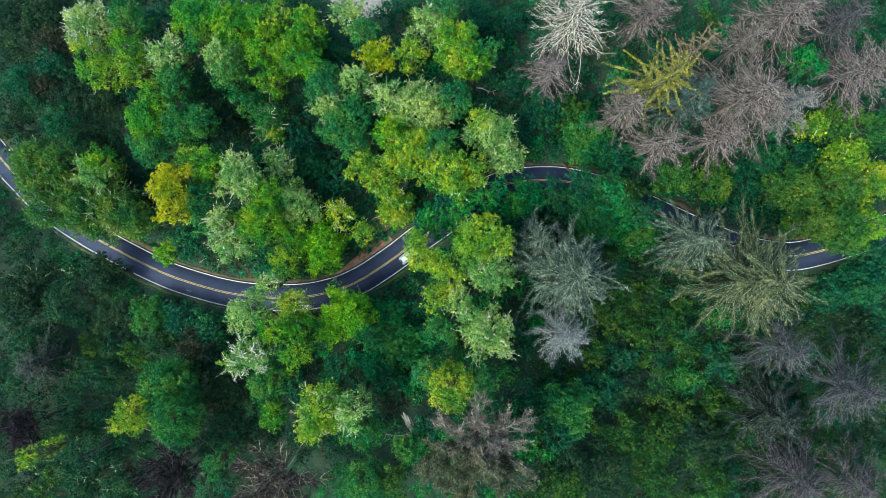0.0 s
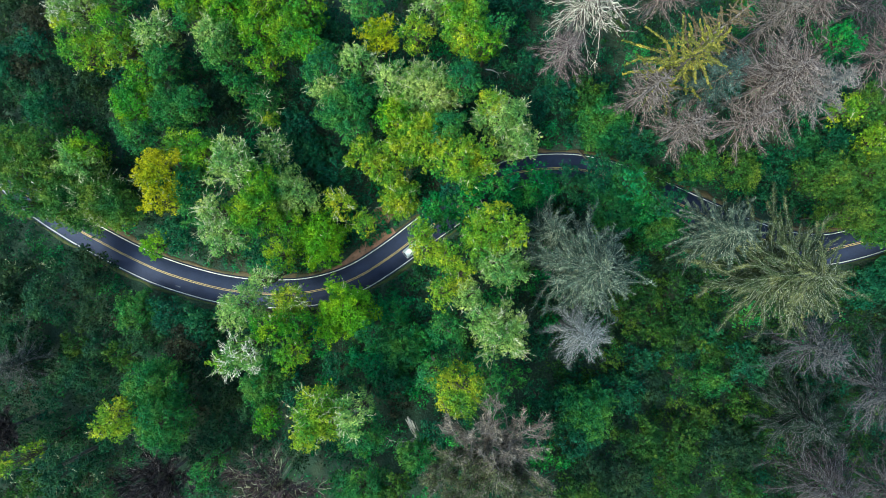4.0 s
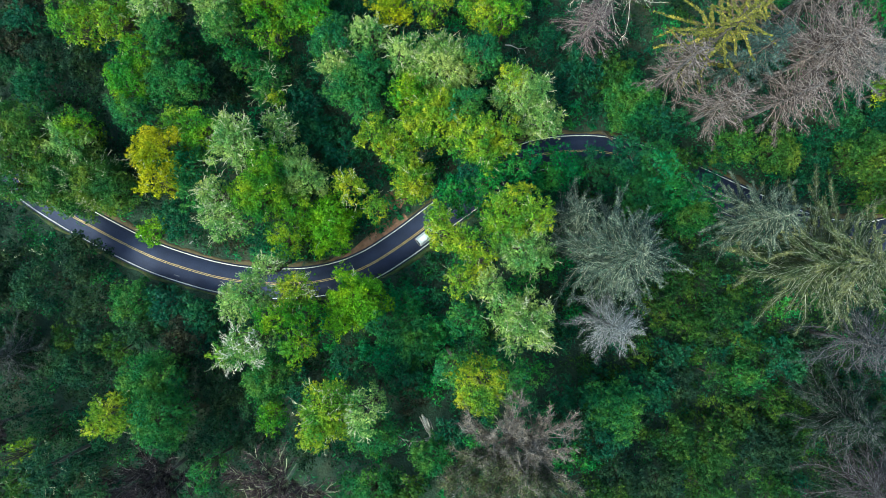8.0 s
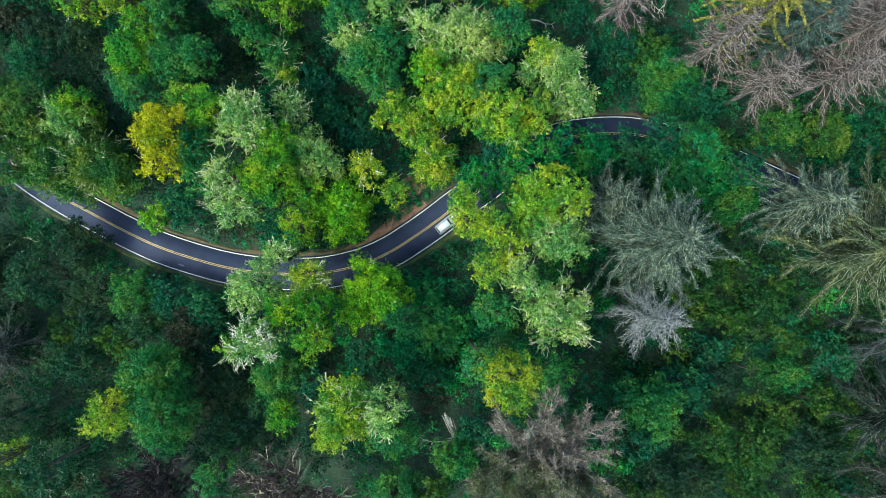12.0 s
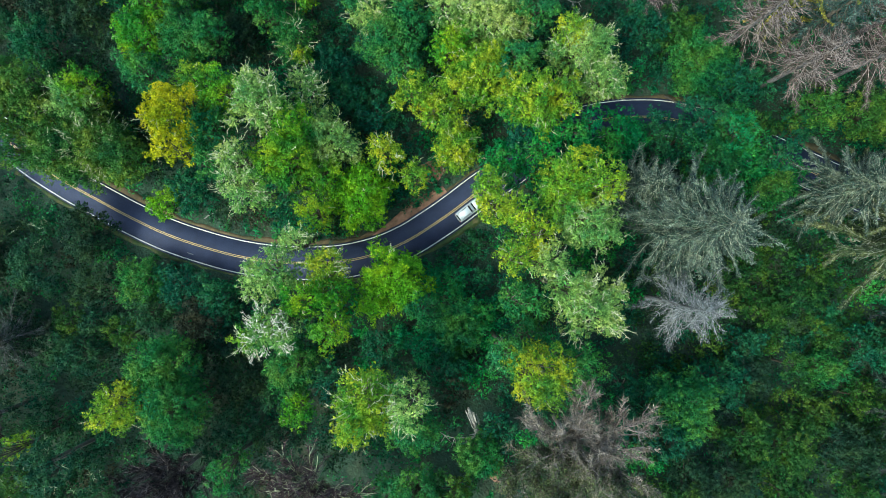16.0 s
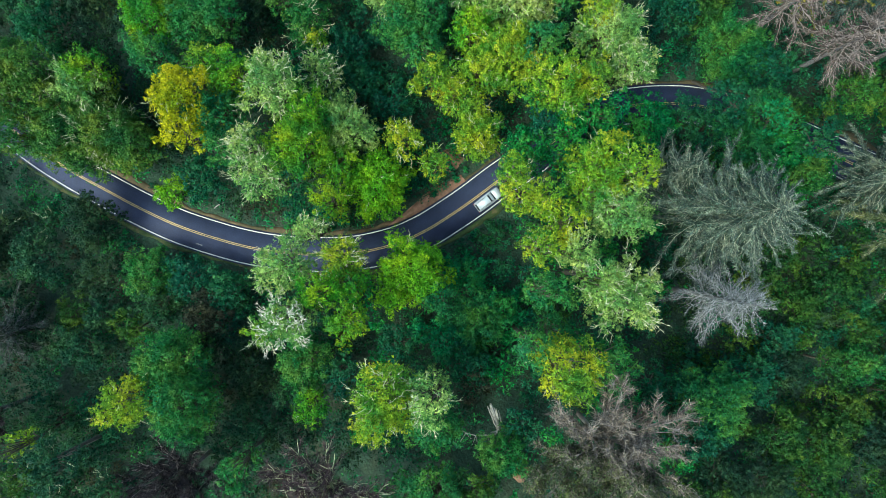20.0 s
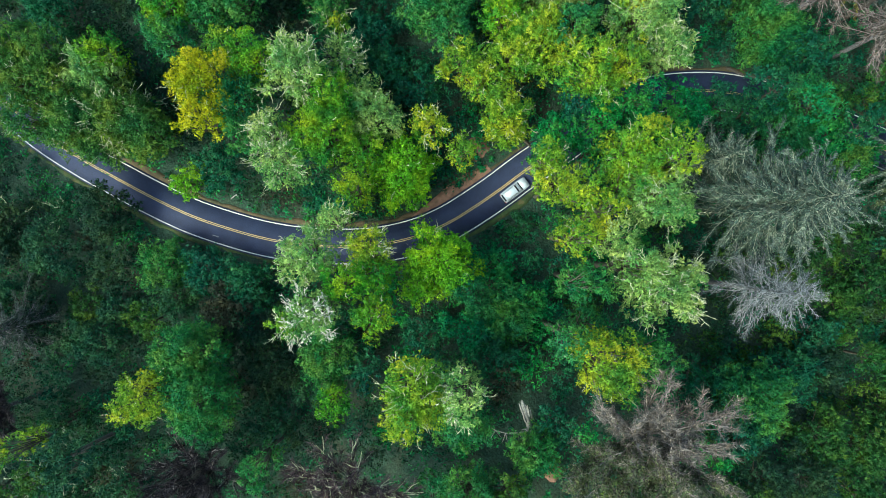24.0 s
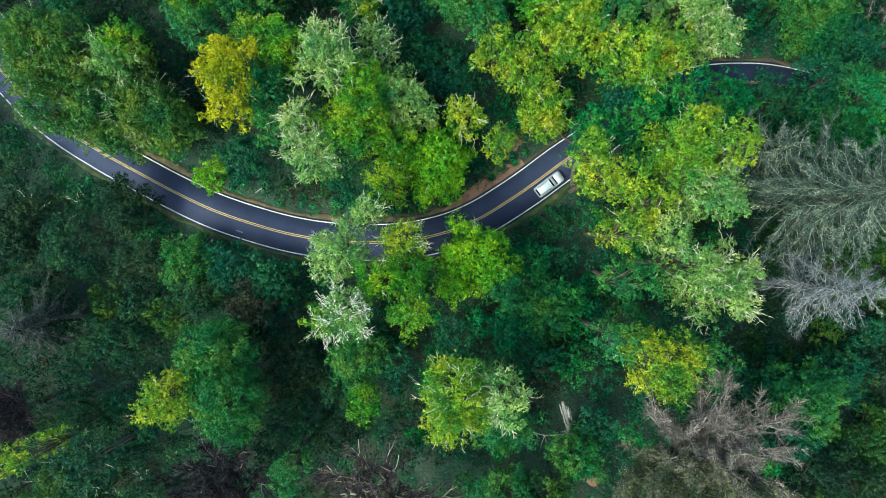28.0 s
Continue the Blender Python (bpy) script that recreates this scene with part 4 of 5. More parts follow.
broadleaf(1.0, -23.5, 36.2, 4.3, "gold", 0.16)
broadleaf(-3.2, -21.5, 34.8, 2.4, "green")
broadleaf(6.3, -23.6, 35.3, 3.4, "green")
broadleaf(-33.6, -6.9, 22.7, 2.3, "pale", 0.8)
broadleaf(-37.0, -12.1, 24.1, 4.1, "pale", 0.6)
broadleaf(-28.9, -11.0, 22.8, 3.6, "gold", 0.6)
broadleaf(-31.3, -15.3, 26.1, 3.1, "lime", 0.06)
broadleaf(-27.6, -14.6, 23.6, 2.9, "lime", 0.06)
broadleaf(-18.7, -12.5, 20.9, 5.3, "bright", 0.06)
broadleaf(-22.2, -16.2, 19.5, 2.8, "bright", 0.06)
broadleaf(-15.4, -16.4, 19.8, 2.8, "green")
broadleaf(-35.3, -19.5, 29.2, 3.4, "pale", 3.8)
broadleaf(-38.0, -20.0, 28.6, 2.0, "gold", 0.8)
broadleaf(-27.5, -19.5, 26.9, 3.0, "lime", 0.06)
broadleaf(-21.6, -28.4, 34.0, 4.7, "gold", 0.5)
broadleaf(-22.7, -30.8, 34.5, 2.4, "gold", 0.16)
broadleaf(-15.7, -28.2, 33.9, 3.2, "pale", 0.9)
broadleaf(-15.1, -33.9, 24.8, 4.3, "green")
broadleaf(-11.0, -13.9, 11.9, 4.6, "fresh")
broadleaf(-9.2, -20.3, 17.1, 4.8, "green")
broadleaf(-14.1, -22.8, 15.3, 4.5, "fresh")
broadleaf(-10.4, -26.7, 17.9, 4.4, "teal")
broadleaf(-5.9, -19.4, 15.0, 4.5, "fresh")
broadleaf(-9.3, -29.2, 17.9, 3.1, "brown")
broadleaf(-5.7, -37.8, 23.9, 3.9, "green")
broadleaf(-14.9, -43.2, 26.6, 4.7, "green")
broadleaf(-9.8, -42.6, 25.4, 4.1, "moss")
broadleaf(-19.7, -43.3, 22.8, 2.7, "green")
broadleaf(-2.6, -34.2, 22.4, 3.2, "teal")
broadleaf(1.7, -21.3, 21.5, 3.2, "green")
broadleaf(-35.5, -27.0, 15.8, 5.0, "green")
broadleaf(-21.1, -24.0, 13.5, 4.0, "teal")

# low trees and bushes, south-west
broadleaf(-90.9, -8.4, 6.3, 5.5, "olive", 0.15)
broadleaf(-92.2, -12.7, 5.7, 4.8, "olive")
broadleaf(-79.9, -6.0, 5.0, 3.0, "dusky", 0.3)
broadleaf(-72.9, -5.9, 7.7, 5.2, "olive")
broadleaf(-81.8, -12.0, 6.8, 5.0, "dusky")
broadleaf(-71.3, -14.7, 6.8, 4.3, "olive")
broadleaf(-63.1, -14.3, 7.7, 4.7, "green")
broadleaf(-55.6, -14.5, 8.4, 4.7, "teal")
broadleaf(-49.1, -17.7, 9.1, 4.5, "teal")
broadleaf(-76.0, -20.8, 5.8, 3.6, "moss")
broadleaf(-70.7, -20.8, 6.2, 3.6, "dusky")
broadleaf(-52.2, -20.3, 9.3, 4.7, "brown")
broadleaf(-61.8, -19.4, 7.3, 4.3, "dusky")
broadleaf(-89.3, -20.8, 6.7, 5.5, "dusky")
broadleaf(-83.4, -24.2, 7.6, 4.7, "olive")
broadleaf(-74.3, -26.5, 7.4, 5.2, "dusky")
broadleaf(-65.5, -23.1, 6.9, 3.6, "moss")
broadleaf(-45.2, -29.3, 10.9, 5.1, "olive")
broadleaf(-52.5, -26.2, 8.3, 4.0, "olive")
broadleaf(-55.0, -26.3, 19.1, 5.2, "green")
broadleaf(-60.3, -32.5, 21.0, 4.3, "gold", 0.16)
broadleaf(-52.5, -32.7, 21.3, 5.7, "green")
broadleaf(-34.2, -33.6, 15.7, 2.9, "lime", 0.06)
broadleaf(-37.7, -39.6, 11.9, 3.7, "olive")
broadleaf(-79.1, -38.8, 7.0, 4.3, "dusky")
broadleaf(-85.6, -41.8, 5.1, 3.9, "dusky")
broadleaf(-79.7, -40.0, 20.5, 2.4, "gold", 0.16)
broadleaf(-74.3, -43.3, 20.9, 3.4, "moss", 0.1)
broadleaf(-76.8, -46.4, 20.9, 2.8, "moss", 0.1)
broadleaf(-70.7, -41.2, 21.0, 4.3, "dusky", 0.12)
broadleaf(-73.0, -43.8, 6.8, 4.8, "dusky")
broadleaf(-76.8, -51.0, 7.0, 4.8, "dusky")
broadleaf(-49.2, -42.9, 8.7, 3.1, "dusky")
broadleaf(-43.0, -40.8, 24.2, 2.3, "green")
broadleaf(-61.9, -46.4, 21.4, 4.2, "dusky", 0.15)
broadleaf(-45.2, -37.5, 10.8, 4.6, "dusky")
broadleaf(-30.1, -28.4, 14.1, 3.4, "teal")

# low trees and bushes, south-east
broadleaf(21.3, -30.3, 21.0, 5.1, "teal")
broadleaf(24.1, -29.7, 23.9, 5.2, "green")
broadleaf(23.2, -34.8, 21.9, 4.2, "teal")
broadleaf(15.9, -28.3, 19.4, 3.2, "teal")
broadleaf(44.8, -14.8, 16.1, 4.4, "moss")
broadleaf(39.3, -17.1, 15.6, 4.0, "moss")
broadleaf(42.2, -25.2, 17.2, 2.4, "moss")
broadleaf(48.4, -20.7, 15.7, 2.8, "moss")
broadleaf(48.8, -26.1, 15.2, 3.6, "green")
broadleaf(46.4, -33.1, 17.1, 4.0, "moss")
broadleaf(53.8, -30.6, 15.1, 3.0, "moss")
broadleaf(41.3, -37.5, 19.4, 5.2, "moss")
broadleaf(49.8, -37.0, 17.2, 4.4, "olive")
broadleaf(34.4, -36.0, 20.5, 4.7, "moss")
broadleaf(41.2, -44.8, 19.6, 4.3, "moss")
broadleaf(53.0, -46.6, 17.7, 4.6, "moss")
broadleaf(31.6, -41.8, 22.4, 4.2, "olive")
broadleaf(30.4, -27.4, 18.8, 4.3, "teal")
broadleaf(36.4, -26.7, 16.9, 4.0, "olive")
broadleaf(54.5, -39.1, 16.6, 4.0, "olive")
broadleaf(55.9, -23.5, 16.2, 4.4, "teal")
broadleaf(35.5, -22.4, 16.2, 4.0, "teal")
broadleaf(33.6, -13.5, 14.9, 4.0, "moss")
broadleaf(37.1, -9.0, 14.6, 3.8, "moss")
broadleaf(48.3, -18.0, 14.9, 3.4, "teal")
broadleaf(24.9, -41.1, 23.6, 4.2, "olive")
broadleaf(23.6, -44.8, 24.9, 4.1, "moss")
broadleaf(60.5, -21.3, 15.7, 4.0, "olive")
broadleaf(63.5, -43.7, 16.4, 4.0, "olive")

# crowns in the north-east
broadleaf(45.8, 14.2, 18.7, 3.9, "sage")
broadleaf(44.3, 12.0, 15.0, 3.4, "teal")
broadleaf(53.9, 13.2, 18.1, 4.4, "sage")
broadleaf(61.0, 12.4, 14.9, 3.6, "teal")
broadleaf(65.2, 17.7, 15.8, 4.9, "teal")
broadleaf(71.5, 17.5, 16.4, 4.4, "teal")
broadleaf(66.2, 12.1, 19.9, 3.9, "sage")
broadleaf(68.0, 11.3, 22.7, 4.2, "sage")
broadleaf(75.7, 11.9, 22.6, 5.7, "sage")
broadleaf(81.9, 12.7, 22.4, 4.4, "gold", 0.16)
broadleaf(71.0, 5.2, 22.7, 4.2, "sage")
broadleaf(76.8, 3.5, 22.6, 5.0, "sage")
broadleaf(81.6, 4.2, 22.6, 3.8, "lime", 0.06)
broadleaf(67.5, 4.5, 18.8, 2.2, "sage")
broadleaf(71.3, 23.7, 21.6, 3.0, "gold", 0.16)
broadleaf(76.2, 24.6, 21.7, 4.4, "sage")
broadleaf(81.3, 22.4, 21.9, 4.2, "sage")
broadleaf(76.7, 17.3, 22.1, 4.4, "gold", 0.16)
broadleaf(67.1, 34.6, 25.4, 3.9, "fresh")
broadleaf(82.0, -6.5, 19.5, 5.4, "teal")
broadleaf(76.1, -8.8, 18.0, 4.4, "teal")
broadleaf(84.1, -1.0, 19.0, 3.9, "teal")
broadleaf(83.1, -16.6, 17.5, 4.4, "olive")
broadleaf(86.4, -13.2, 17.3, 3.7, "teal")

# conifers and dead trees
conifer(23.9, 42.3, 33.0, 10.2, "pink", needles=1.2, wood="white", levels=90, twig=0.8, stout=0.85, label="dead conifer with long bleached white branches")
conifer(20.4, 34.1, 25.0, 5.7, "dusk", needles=1.0, label="dead conifer with fine pinkish grey twigs")
conifer(38.8, 45.0, 30.0, 6.9, "pink", needles=1.25, label="dead conifer with pale drooping twigs")
conifer(38.6, 29.4, 40.7, 8.0, "golden", needles=3.0, wood="bark", droop=0.34, levels=62, twig=0.42, forks=0.0, label="tall conifer with sparse golden-yellow needles")
conifer(45.0, 35.4, 36.0, 5.4, "orange", needles=2.2, levels=60, twig=0.45, forks=0.0, label="conifer with orange-brown dying needles")
conifer(33.6, 25.5, 33.0, 5.6, "umber", needles=1.25, label="dead brown conifer thick with fine twigs")
conifer(43.8, 26.5, 37.0, 5.9, "blue_green", needles=1.3, wood="bark", label="conifer with dull blue-green needles")
conifer(53.3, 26.7, 38.0, 9.8, "pink", needles=1.25, wood="dead", levels=105, label="large dead conifer with pinkish grey twigs")
conifer(62.5, 26.0, 34.0, 5.9, "silver", label="dead conifer with silvery drooping twigs")
conifer(50.3, 20.2, 33.0, 5.5, "pink", needles=1.25, wood="dead", label="dead conifer with pale forked branches")
conifer(40.0, 19.2, 32.0, 6.0, "umber", needles=1.25, label="dead brown conifer thick with fine twigs")
conifer(61.2, 41.5, 36.0, 8.8, "pink", needles=1.15, wood="dead", label="large dead conifer with pinkish brown twigs")
conifer(55.7, 38.4, 31.0, 6.0, "umber", needles=1.15, label="dead brown conifer thick with fine twigs")
conifer(75.4, 32.2, 33.0, 9.1, "dusk", label="dead conifer with purplish grey twigs")
conifer(73.2, 42.0, 31.0, 7.3, "purple", wood="dark", label="dead conifer with purplish grey twigs")
conifer(55.0, -5.6, 40.0, 12.6, "olive_green", needles=2.3, wood="mossy", levels=165, twig=0.5, stout=0.85, forks=0.7, label="broad spreading conifer with olive needles and lichened branches")
conifer(46.6, 1.4, 32.0, 7.8, "grey_green", needles=2.2, wood="mossy", levels=115, twig=0.6, forks=0.6, label="conifer with grey-green lichened needles")
conifer(22.1, -4.4, 42.0, 9.4, "grey_green", needles=1.6, wood="mossy", levels=180, twig=0.7, stout=0.75, forks=0.7, label="broad conifer with grey-green lichened needles")
conifer(17.5, 1.6, 30.0, 5.1, "grey_green", wood="mossy", label="conifer with grey-green lichened needles")
conifer(21.0, -15.1, 38.0, 6.0, "silver", needles=1.0, wood="silver", stout=0.9, label="dead conifer with silver-grey twigs")
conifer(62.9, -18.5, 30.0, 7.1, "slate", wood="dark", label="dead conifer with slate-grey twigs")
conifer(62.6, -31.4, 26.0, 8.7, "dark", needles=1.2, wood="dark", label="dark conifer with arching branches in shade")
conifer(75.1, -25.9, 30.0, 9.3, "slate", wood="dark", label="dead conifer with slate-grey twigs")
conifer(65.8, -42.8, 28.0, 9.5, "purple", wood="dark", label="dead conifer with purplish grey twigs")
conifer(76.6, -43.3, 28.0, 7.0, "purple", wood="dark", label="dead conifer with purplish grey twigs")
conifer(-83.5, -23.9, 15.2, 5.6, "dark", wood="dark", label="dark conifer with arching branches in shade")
bare_tree(5.9, -33.4, 40.0, 11.0, "brown", "dead", label="leafless brown tree with thin olive leaves on its lower limbs", leafy="olive_green")
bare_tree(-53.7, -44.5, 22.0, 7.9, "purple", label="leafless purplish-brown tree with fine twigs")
bare_tree(-30.5, -43.3, 30.0, 9.6, "dusk", "pale", label="leafless grey tree with pale forked limbs")
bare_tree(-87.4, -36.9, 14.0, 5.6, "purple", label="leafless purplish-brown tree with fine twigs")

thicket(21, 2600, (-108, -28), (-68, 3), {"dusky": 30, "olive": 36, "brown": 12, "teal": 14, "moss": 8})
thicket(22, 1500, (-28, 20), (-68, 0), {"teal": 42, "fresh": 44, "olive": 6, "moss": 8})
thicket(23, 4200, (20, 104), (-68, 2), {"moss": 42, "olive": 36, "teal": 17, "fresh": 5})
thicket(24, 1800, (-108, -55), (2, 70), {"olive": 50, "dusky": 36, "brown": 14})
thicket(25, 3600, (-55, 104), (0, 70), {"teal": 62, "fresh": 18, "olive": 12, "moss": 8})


def far_woods(seed, count):
    """The forest going on beyond, coarse."""
    rng = np.random.RandomState(seed)
    vs, fs, base, stems = [], [], 0, []
    for k in range(count):
        a, d = rng.uniform(0, 6.283), 100 + 330 * rng.uniform() ** 0.8
        x, y = d * math.cos(a) * 1.15, d * math.sin(a)
        if abs(x) < 112 and abs(y) < 74:
            y = math.copysign(74 + rng.uniform(0, 60), y)
        r, h = rng.uniform(3.5, 7), rng.uniform(12, 22)
        if np.min(np.hypot(LINE[:, 0] - x, LINE[:, 1] - y)) < 4 + r:
            continue
        z = float(ground(x, y)[0])
        m = 150
        u = unit(rng.normal(size=(m, 3)) + [0, 0, 0.4])
        at = u * r * rng.uniform(0.7, 1.05, (m, 1)) * [1, 1, 1.1] + [x, y, z + h - r]
        v, f = leaflets(rng, at, u + rng.normal(0, 0.4, (m, 3)), rng.uniform(0.9, 1.9, m), rng.uniform(0.6, 1.2, m))
        stems.append(([[x, y, z - 0.3], [x, y, z + h * 0.4], [x, y, z + h - r * 0.4]], [0.4, 0.3, 0.1]))
        vs.append(v)
        fs.append(f + base)
        base += len(v)
    v, f = tubes(stems, 5)
    tagged(array_part("far_trunks", v, f, BARK), "grey-brown trunks of the forest beyond", "woods", kind="stuff")
    ob = array_part("far_woods", np.concatenate(vs), np.concatenate(fs), LEAF["green"])
    return tagged(ob, "mixed green forest going on over the hills", "woods", kind="stuff")


far_woods(31, 560)


# ---- small things ----
def patch(name, x, y, radius, mat, lift, label, category, seed, squash=0.7, kind="structure"):
    """A thin uneven pad of loose material lying on the ground."""
    rng = np.random.RandomState(seed)
    m, rings = 28, 5
    ang = np.arange(m) * 2 * math.pi / m
    rim = 1 + 0.18 * np.sin(2 * ang + rng.uniform(0, 6)) + 0.12 * np.sin(5 * ang + rng.uniform(0, 6)) + rng.normal(0, 0.04, m)
    rows = []
    for q in range(rings + 1):
        s = q / rings
        px, py = x + radius * rim * s * np.cos(ang), y + radius * squash * rim * s * np.sin(ang)
        rows.append(np.stack([px, py, ground(px, py) + lift * (1 - s ** 3) - 0.03 * (q == rings)], 1))
    v = np.concatenate(rows)
    f = [(q * m + k, q * m + (k + 1) % m, (q + 1) * m + (k + 1) % m, (q + 1) * m + k) for q in range(rings) for k in range(m)]
    return tagged(array_part(name, v, f, mat, None, True), label, category, kind=kind)


patch("gravel_clearing", CLEARING[0], CLEARING[1], 7.5, gravel, 0.25, "pale grey gravel clearing among the trees", "clearing", 3)
patch("bare_earth", -2.9, -41.3, 1.3, dirt, 0.55, "small mound of bare reddish earth on the slope", "earth", 4)
patch("bare_earth", -13.5, 5.5, 2.6, dirt, 0.4, "bare reddish earth bank above the road", "earth", 6)

k = int(np.argmin(np.hypot(LINE[:, 0] + 56.2, LINE[:, 1] + 7.5)))
spot = strip("scuff_mark", PATCH, -1.9, -1.74, 0.005, road, k, k + 2, thick=0.003)


def dead_log(x, y):
    """A broken, splintered dead trunk leaning on the slope, with a bare limb lying beside its root."""
    rng = np.random.RandomState(8)
    log = new("dead_trunk")
    z = float(ground(x, y)[0])
    log.location = (x, y, z)
    a, e = np.array([0.0, 0.0, 1.2]), np.array([-1.6, 4.6, 4.4])
    s = np.linspace(0, 1, 6)[:, None]
    p = a * (1 - s) + e * s
    v, f = tubes([(p, [0.42, 0.38, 0.34, 0.32, 0.28, 0.16])], 9)
    array_part("stem", v, f, SNAG_BARK, log, True)
    for q in range(9):
        b0 = a + (e - a) * rng.uniform(0.2, 0.62) + rng.normal(0, 0.26, 3)
        tip = b0 + (e - a) * rng.uniform(0.3, 0.62) + rng.normal(0, 0.12, 3)
        v, f = tubes([([b0, (b0 + tip) / 2, tip], [0.13, 0.12, 0.05])], 4)
        array_part("splinter", v, f, SNAG_BARK, log)
    for q in range(8):
        d = unit(np.array([rng.normal(0, 1), -0.8 + rng.normal(0, 0.6), rng.normal(0.1, 0.4)]))
        v, f = tubes([([a, a + d * 0.9, a + d * rng.uniform(1.4, 2.2) + [0, 0, -0.25]], [0.2, 0.11, 0.03])], 4)
        array_part("root", v, f, SNAG_BARK, log)
    limb = new("fallen_limb")
    limb.location = (x - 0.3, y - 0.2, z + 2.0)
    main = np.array([[0, 0, 0], [-1.5, -0.2, 0.2], [-3.2, -0.3, 0.2], [-4.6, 0.1, 0.3], [-5.6, 0.7, 0.2]])
    v, f = tubes([(main, [0.09, 0.08, 0.065, 0.045, 0.02])], 5)
    array_part("stem", v, f, SNAG_BARK, limb, True)
    for st, dx, dy in ((2, -0.5, -1.5), (2, 0.3, -1.2), (3, -0.8, -1.3), (3, 0.9, -1.0), (1, 0.2, -1.1), (4, -0.6, 0.4)):
        p0 = main[st]
        pts = [p0, p0 + np.array([dx * 0.5, dy * 0.5, 0.1]), p0 + np.array([dx, dy, -0.1])]
        v, f = tubes([(pts, [0.045, 0.035, 0.015])], 4)
        array_part("side_branch", v, f, SNAG_BARK, limb)
    tagged(log, "broken splintered grey-white dead trunk leaning on the slope", "dead trunk")
    tagged(limb, "bleached bare limb lying beside the dead trunk", "fallen limb")


dead_log(-5.9, -35.6)


def fallen_limb(x, y, lift, turn, size, label):
    rng = np.random.RandomState(int(abs(x * 10)))
    ob = new("fallen_limb")
    ob.matrix_world = pose(x, y, float(ground(x, y)[0]) + lift, 0, 0, turn)
    main = np.array([[0, 0, 0], [0.9, 0.15, 0.1], [1.8, 0.05, 0.15], [2.6, 0.3, 0.1]]) * size
    v, f = tubes([(main, np.array([0.11, 0.09, 0.06, 0.02]) * size)], 5)
    array_part("stem", v, f, SNAG_BARK, ob, True)
    for q in range(6):
        p0 = main[rng.randint(1, 4)]
        d = unit(np.array([rng.uniform(0.2, 1), rng.choice([-1, 1]) * rng.uniform(0.4, 1), 0.1]))
        v, f = tubes([([p0, p0 + d * 0.35 * size, p0 + d * 0.8 * size + rng.normal(0, 0.1, 3)], [0.05, 0.035, 0.012])], 4)
        array_part("side_branch", v, f, SNAG_BARK, ob)
    return tagged(ob, label, "fallen limb")


fallen_limb(-54.0, -3.0, 0.15, 28, 1.1, "pale dead branch lying on the road verge")
fallen_limb(7.0, 33.8, 6.5, -20, 1.35, "pale bare branch caught in the bushes")


def leaning_sapling(foot, top):
    """A slender bare young tree that leans over, with a few side twigs."""
    rng = np.random.RandomState(int(abs(foot[0] * 31 + foot[1] * 17)))
    z = float(ground(*foot)[0])
    ob = new("leaning_sapling")
    ob.location = (*foot, z)
    end = np.array(top) - [*foot, z]
    s = np.linspace(0, 1, 7)[:, None]
    p = end * s + np.array([0, 0, 1.2]) * s * (1 - s) + rng.normal(0, 0.08, (7, 3)) * (s > 0)
    p[0] = [0, 0, -0.2]
    v, f = tubes([(p, np.linspace(0.1, 0.03, 7))], 5)
    array_part("stem", v, f, SNAG_BARK, ob, True)
    for q in range(6):
        k = rng.randint(2, 6)
        d = unit(unit(p[k + 1] - p[k]) + rng.normal(0, 0.6, 3) + [0, 0, 0.2])
        ln = rng.uniform(0.8, 1.8)
        v, f = tubes([([p[k], p[k] + d * ln * 0.5, p[k] + d * ln + rng.normal(0, 0.12, 3)], [0.035, 0.028, 0.01])], 4)
        array_part("side_branch", v, f, SNAG_BARK, ob)
    return tagged(ob, "slender bare grey sapling leaning in a shaded gap", "sapling", "leaning saplings in the gap")


for foot, top in (((-37.0, 19.6), (-38.0, 20.8, 8.0)),
                  ((-32.0, 17.8), (-33.6, 20.8, 9.0)),
                  ((-33.2, 20.9), (-37.1, 19.9, 7.0)),
                  ((-32.7, 22.7), (-32.0, 23.4, 6.0)),
                  ((-30.0, 20.1), (-30.7, 21.8, 6.0))):
    leaning_sapling(foot, top)


# ---- the car ----
def plain(name, colour, rough, metal=0.0, coat=0.0):
    m, n, l, b = material(name)
    nz, rp = noise_ramp(n, l, 2.0, [(0.3, tuple(v * 0.92 for v in colour)), (0.7, colour)])
    l.new(rp.outputs[0], b.inputs["Base Color"])
    b.inputs["Roughness"].default_value, b.inputs["Metallic"].default_value, b.inputs["Coat Weight"].default_value = rough, metal, coat
    return m


CAR_PAINT = plain("silver_white_car_paint", (0.50, 0.58, 0.64), 0.3, 0.1, 0.7)
CAR_GLASS = plain("dark_car_glass", (0.012, 0.016, 0.022), 0.06)
CAR_TRIM = plain("black_plastic_trim", (0.02, 0.02, 0.022), 0.6)
RUBBER = plain("tyre_rubber", (0.018, 0.018, 0.018), 0.9)
RIM = plain("alloy_rim", (0.5, 0.5, 0.52), 0.35, 1.0)
LAMP_CLEAR = plain("headlamp_lens", (0.75, 0.78, 0.8), 0.1)
LAMP_RED = plain("tail_lamp_lens", (0.45, 0.02, 0.02), 0.15)


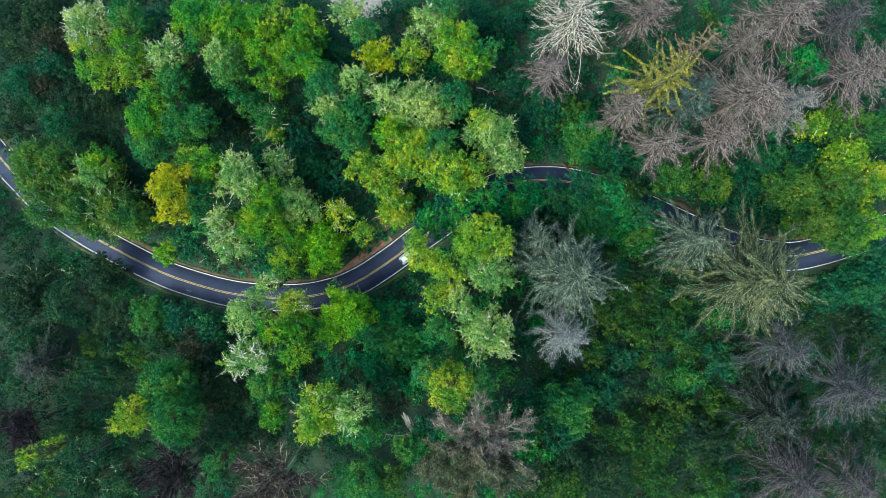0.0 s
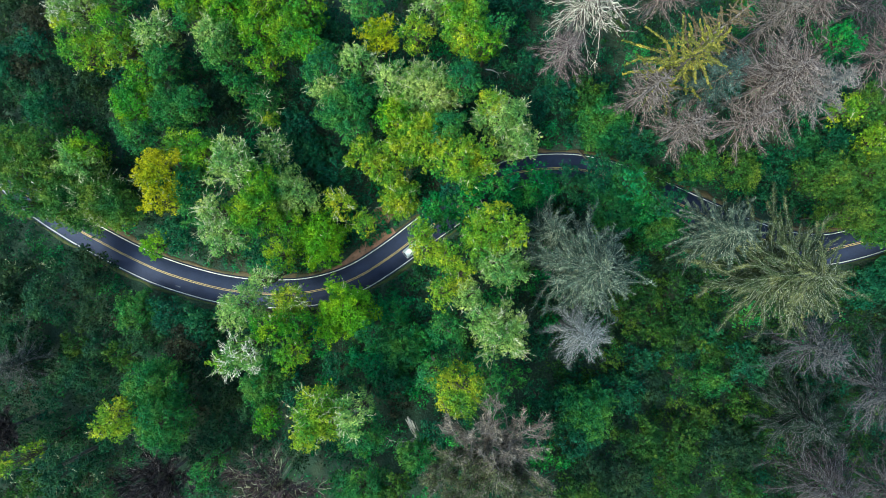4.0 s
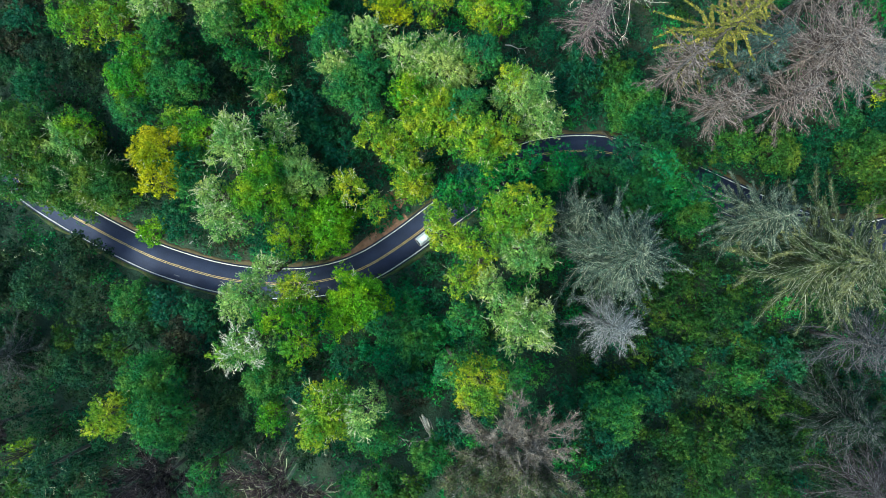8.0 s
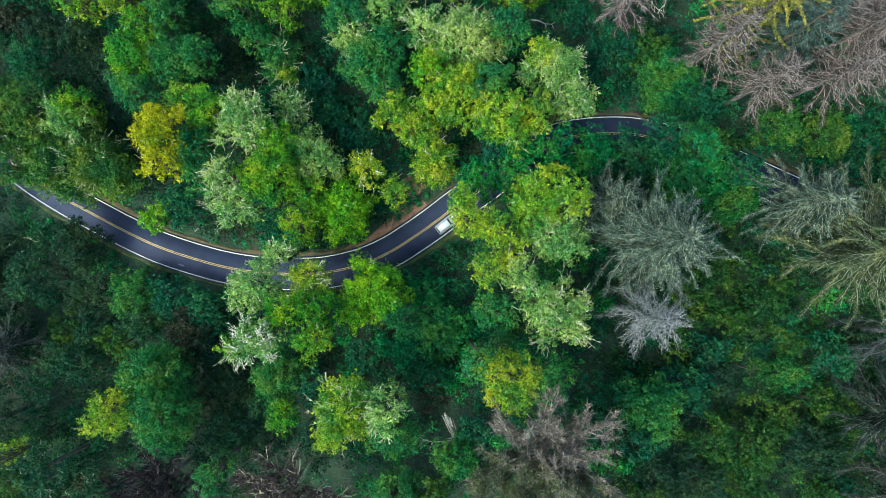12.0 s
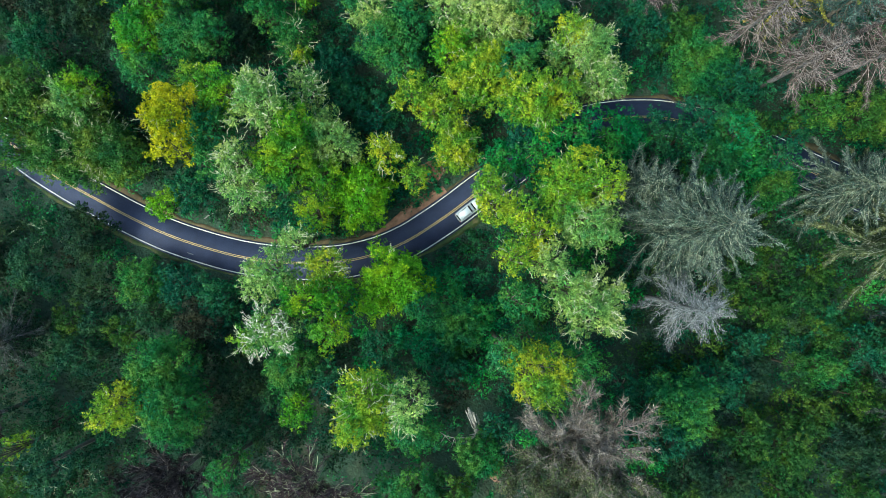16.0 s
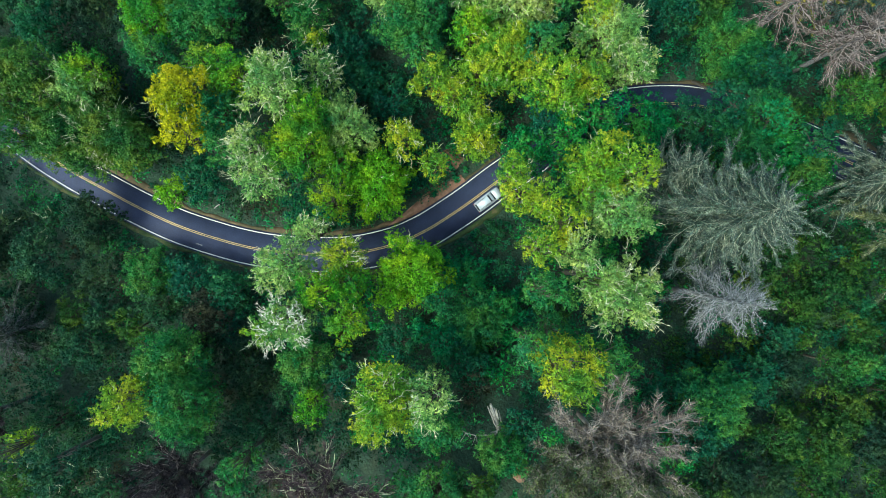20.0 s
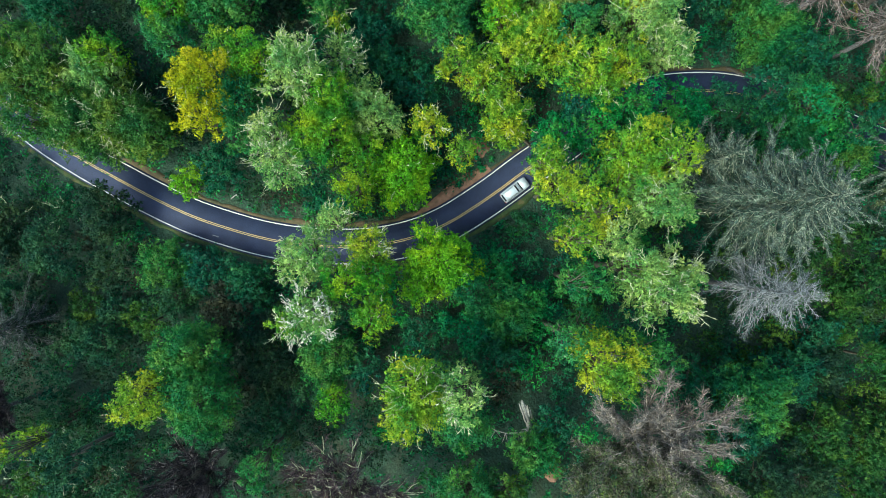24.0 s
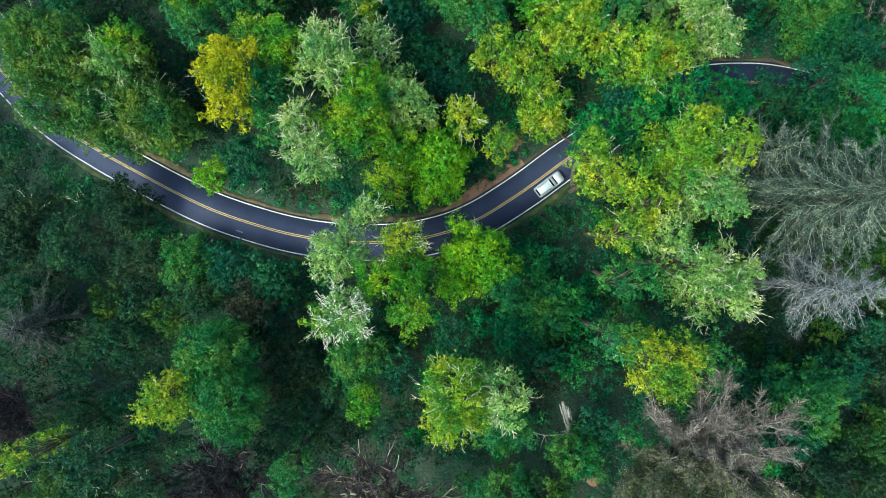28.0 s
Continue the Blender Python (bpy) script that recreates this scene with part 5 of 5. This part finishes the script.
def hull(sections, bevel=0.06):
    """A closed shell lofted through rounded box sections: (x, half width, low, high)."""
    bm = bmesh.new()
    rings = []
    for x, w, lo, hi in sections:
        r = min(bevel, (hi - lo) * 0.3)
        pts = [(-w + r, lo), (w - r, lo), (w, lo + r), (w, hi - 2 * r), (w - 2 * r, hi), (-w + 2 * r, hi), (-w, hi - 2 * r), (-w, lo + r)]
        rings.append([bm.verts.new((x, py, pz)) for py, pz in pts])
    for a, c in zip(rings, rings[1:]):
        for k in range(8):
            bm.faces.new((a[k], a[(k + 1) % 8], c[(k + 1) % 8], c[k]))
    bm.faces.new(rings[0][::-1])
    bm.faces.new(rings[-1])
    bmesh.ops.recalc_face_normals(bm, faces=bm.faces)
    for f in bm.faces:
        f.smooth = True
    return bm


def slab(points, thick):
    """A pane through four corners with thickness."""
    bm = bmesh.new()
    p = [Vector(q) for q in points]
    nrm = (p[1] - p[0]).cross(p[3] - p[0]).normalized() * thick
    lo, hi = [bm.verts.new(q - nrm) for q in p], [bm.verts.new(q + nrm) for q in p]
    bm.faces.new(lo[::-1])
    bm.faces.new(hi)
    for k in range(4):
        bm.faces.new((lo[k], lo[(k + 1) % 4], hi[(k + 1) % 4], hi[k]))
    return bm


def wheel_mesh(radius, width, inner):
    bm = bmesh.new()
    prof = [(inner, -width / 2), (radius * 0.93, -width / 2), (radius, -width * 0.32), (radius, width * 0.32), (radius * 0.93, width / 2), (inner, width / 2)]
    m = 20
    rings = [[bm.verts.new((r * math.cos(k * 2 * math.pi / m), y, r * math.sin(k * 2 * math.pi / m))) for r, y in prof] for k in range(m)]
    for k in range(m):
        a, c = rings[k], rings[(k + 1) % m]
        for q in range(5):
            bm.faces.new((a[q], a[q + 1], c[q + 1], c[q]))
    bmesh.ops.recalc_face_normals(bm, faces=bm.faces)
    return bm


def car(m):
    ob = new("car")
    ob.matrix_world = m
    part("body", hull([(-2.38, 0.78, 0.45, 0.95), (-2.30, 0.88, 0.32, 1.02), (-1.2, 0.93, 0.26, 1.04), (0.6, 0.93, 0.26, 1.04), (1.25, 0.92, 0.27, 1.02),
                       (2.0, 0.88, 0.30, 0.96), (2.30, 0.80, 0.36, 0.86), (2.40, 0.70, 0.45, 0.74)]), CAR_PAINT, ob)
    part("cabin", hull([(-2.26, 0.76, 1.02, 1.12), (-2.02, 0.74, 1.0, 1.66), (0.15, 0.73, 1.0, 1.70), (0.62, 0.74, 1.0, 1.46), (1.12, 0.78, 0.98, 1.05)], 0.08), CAR_PAINT, ob)
    part("bonnet", hull([(1.16, 0.76, 1.0, 1.05), (1.8, 0.74, 0.96, 1.01), (2.22, 0.66, 0.84, 0.90)], 0.02), CAR_PAINT, ob)
    part("windscreen", slab([(1.10, -0.70, 1.07), (1.10, 0.70, 1.07), (0.22, 0.60, 1.705), (0.22, -0.60, 1.705)], 0.012), CAR_GLASS, ob, "dark tinted windscreen")
    part("rear_window", slab([(-2.285, 0.62, 1.12), (-2.285, -0.62, 1.12), (-2.06, -0.56, 1.60), (-2.06, 0.56, 1.60)], 0.012), CAR_GLASS, ob)
    for s in (1, -1):
        for x0, x1 in ((-1.95, -1.05), (-0.95, -0.10), (0.0, 0.62)):
            part("side_window", slab([(x0, s * 0.755, 1.10), (x1, s * 0.755, 1.10), (min(x1, 0.42), s * 0.742, 1.48), (x0, s * 0.742, 1.52)], 0.01), CAR_GLASS, ob)
        part("headlamp", hull([(2.16, 0.13, 0.66, 0.82), (2.36, 0.10, 0.64, 0.76)], 0.03), LAMP_CLEAR, ob).location = (0, s * 0.62, 0.03)
        part("tail_lamp", hull([(-2.40, 0.09, 0.75, 1.0), (-2.28, 0.10, 0.74, 1.02)], 0.03), LAMP_RED, ob).location = (0, s * 0.74, 0)
        part("door_mirror", hull([(0.70, 0.10, 1.03, 1.18), (0.88, 0.08, 1.05, 1.16)], 0.03), CAR_TRIM, ob).location = (0, s * 1.02, 0)
        part("roof_rail", hull([(-1.9, 0.025, 1.72, 1.76), (0.0, 0.025, 1.73, 1.77)], 0.01), CAR_TRIM, ob).location = (0, s * 0.60, 0)
        for x in (-1.48, 1.42):
            w = part("wheel", wheel_mesh(0.36, 0.24, 0.10), RUBBER, ob)
            w.location = (x, s * 0.82, 0.36)
            part("rim", wheel_mesh(0.235, 0.252, 0.03), RIM, w)
    part("front_bumper", hull([(2.30, 0.78, 0.34, 0.56), (2.46, 0.70, 0.38, 0.54)], 0.04), CAR_TRIM, ob)
    part("rear_bumper", hull([(-2.48, 0.76, 0.40, 0.60), (-2.34, 0.84, 0.38, 0.62)], 0.04), CAR_TRIM, ob)
    return tagged(ob, "silver-white estate car with dark windscreen on the road", "car")


k = int(np.argmin(np.hypot(LINE[:, 0] + 8.1, LINE[:, 1] - 0.0)))
lane = LINE[k, :2] - LEFT[k] * 1.5
slope = math.degrees(math.atan2(LINE[k + 2, 2] - LINE[k - 2, 2], np.linalg.norm(LINE[k + 2, :2] - LINE[k - 2, :2])))
car(pose(lane[0], lane[1], LINE[k, 2] + 0.004, 0, -slope, math.degrees(math.atan2(TAN[k, 1], TAN[k, 0]))))
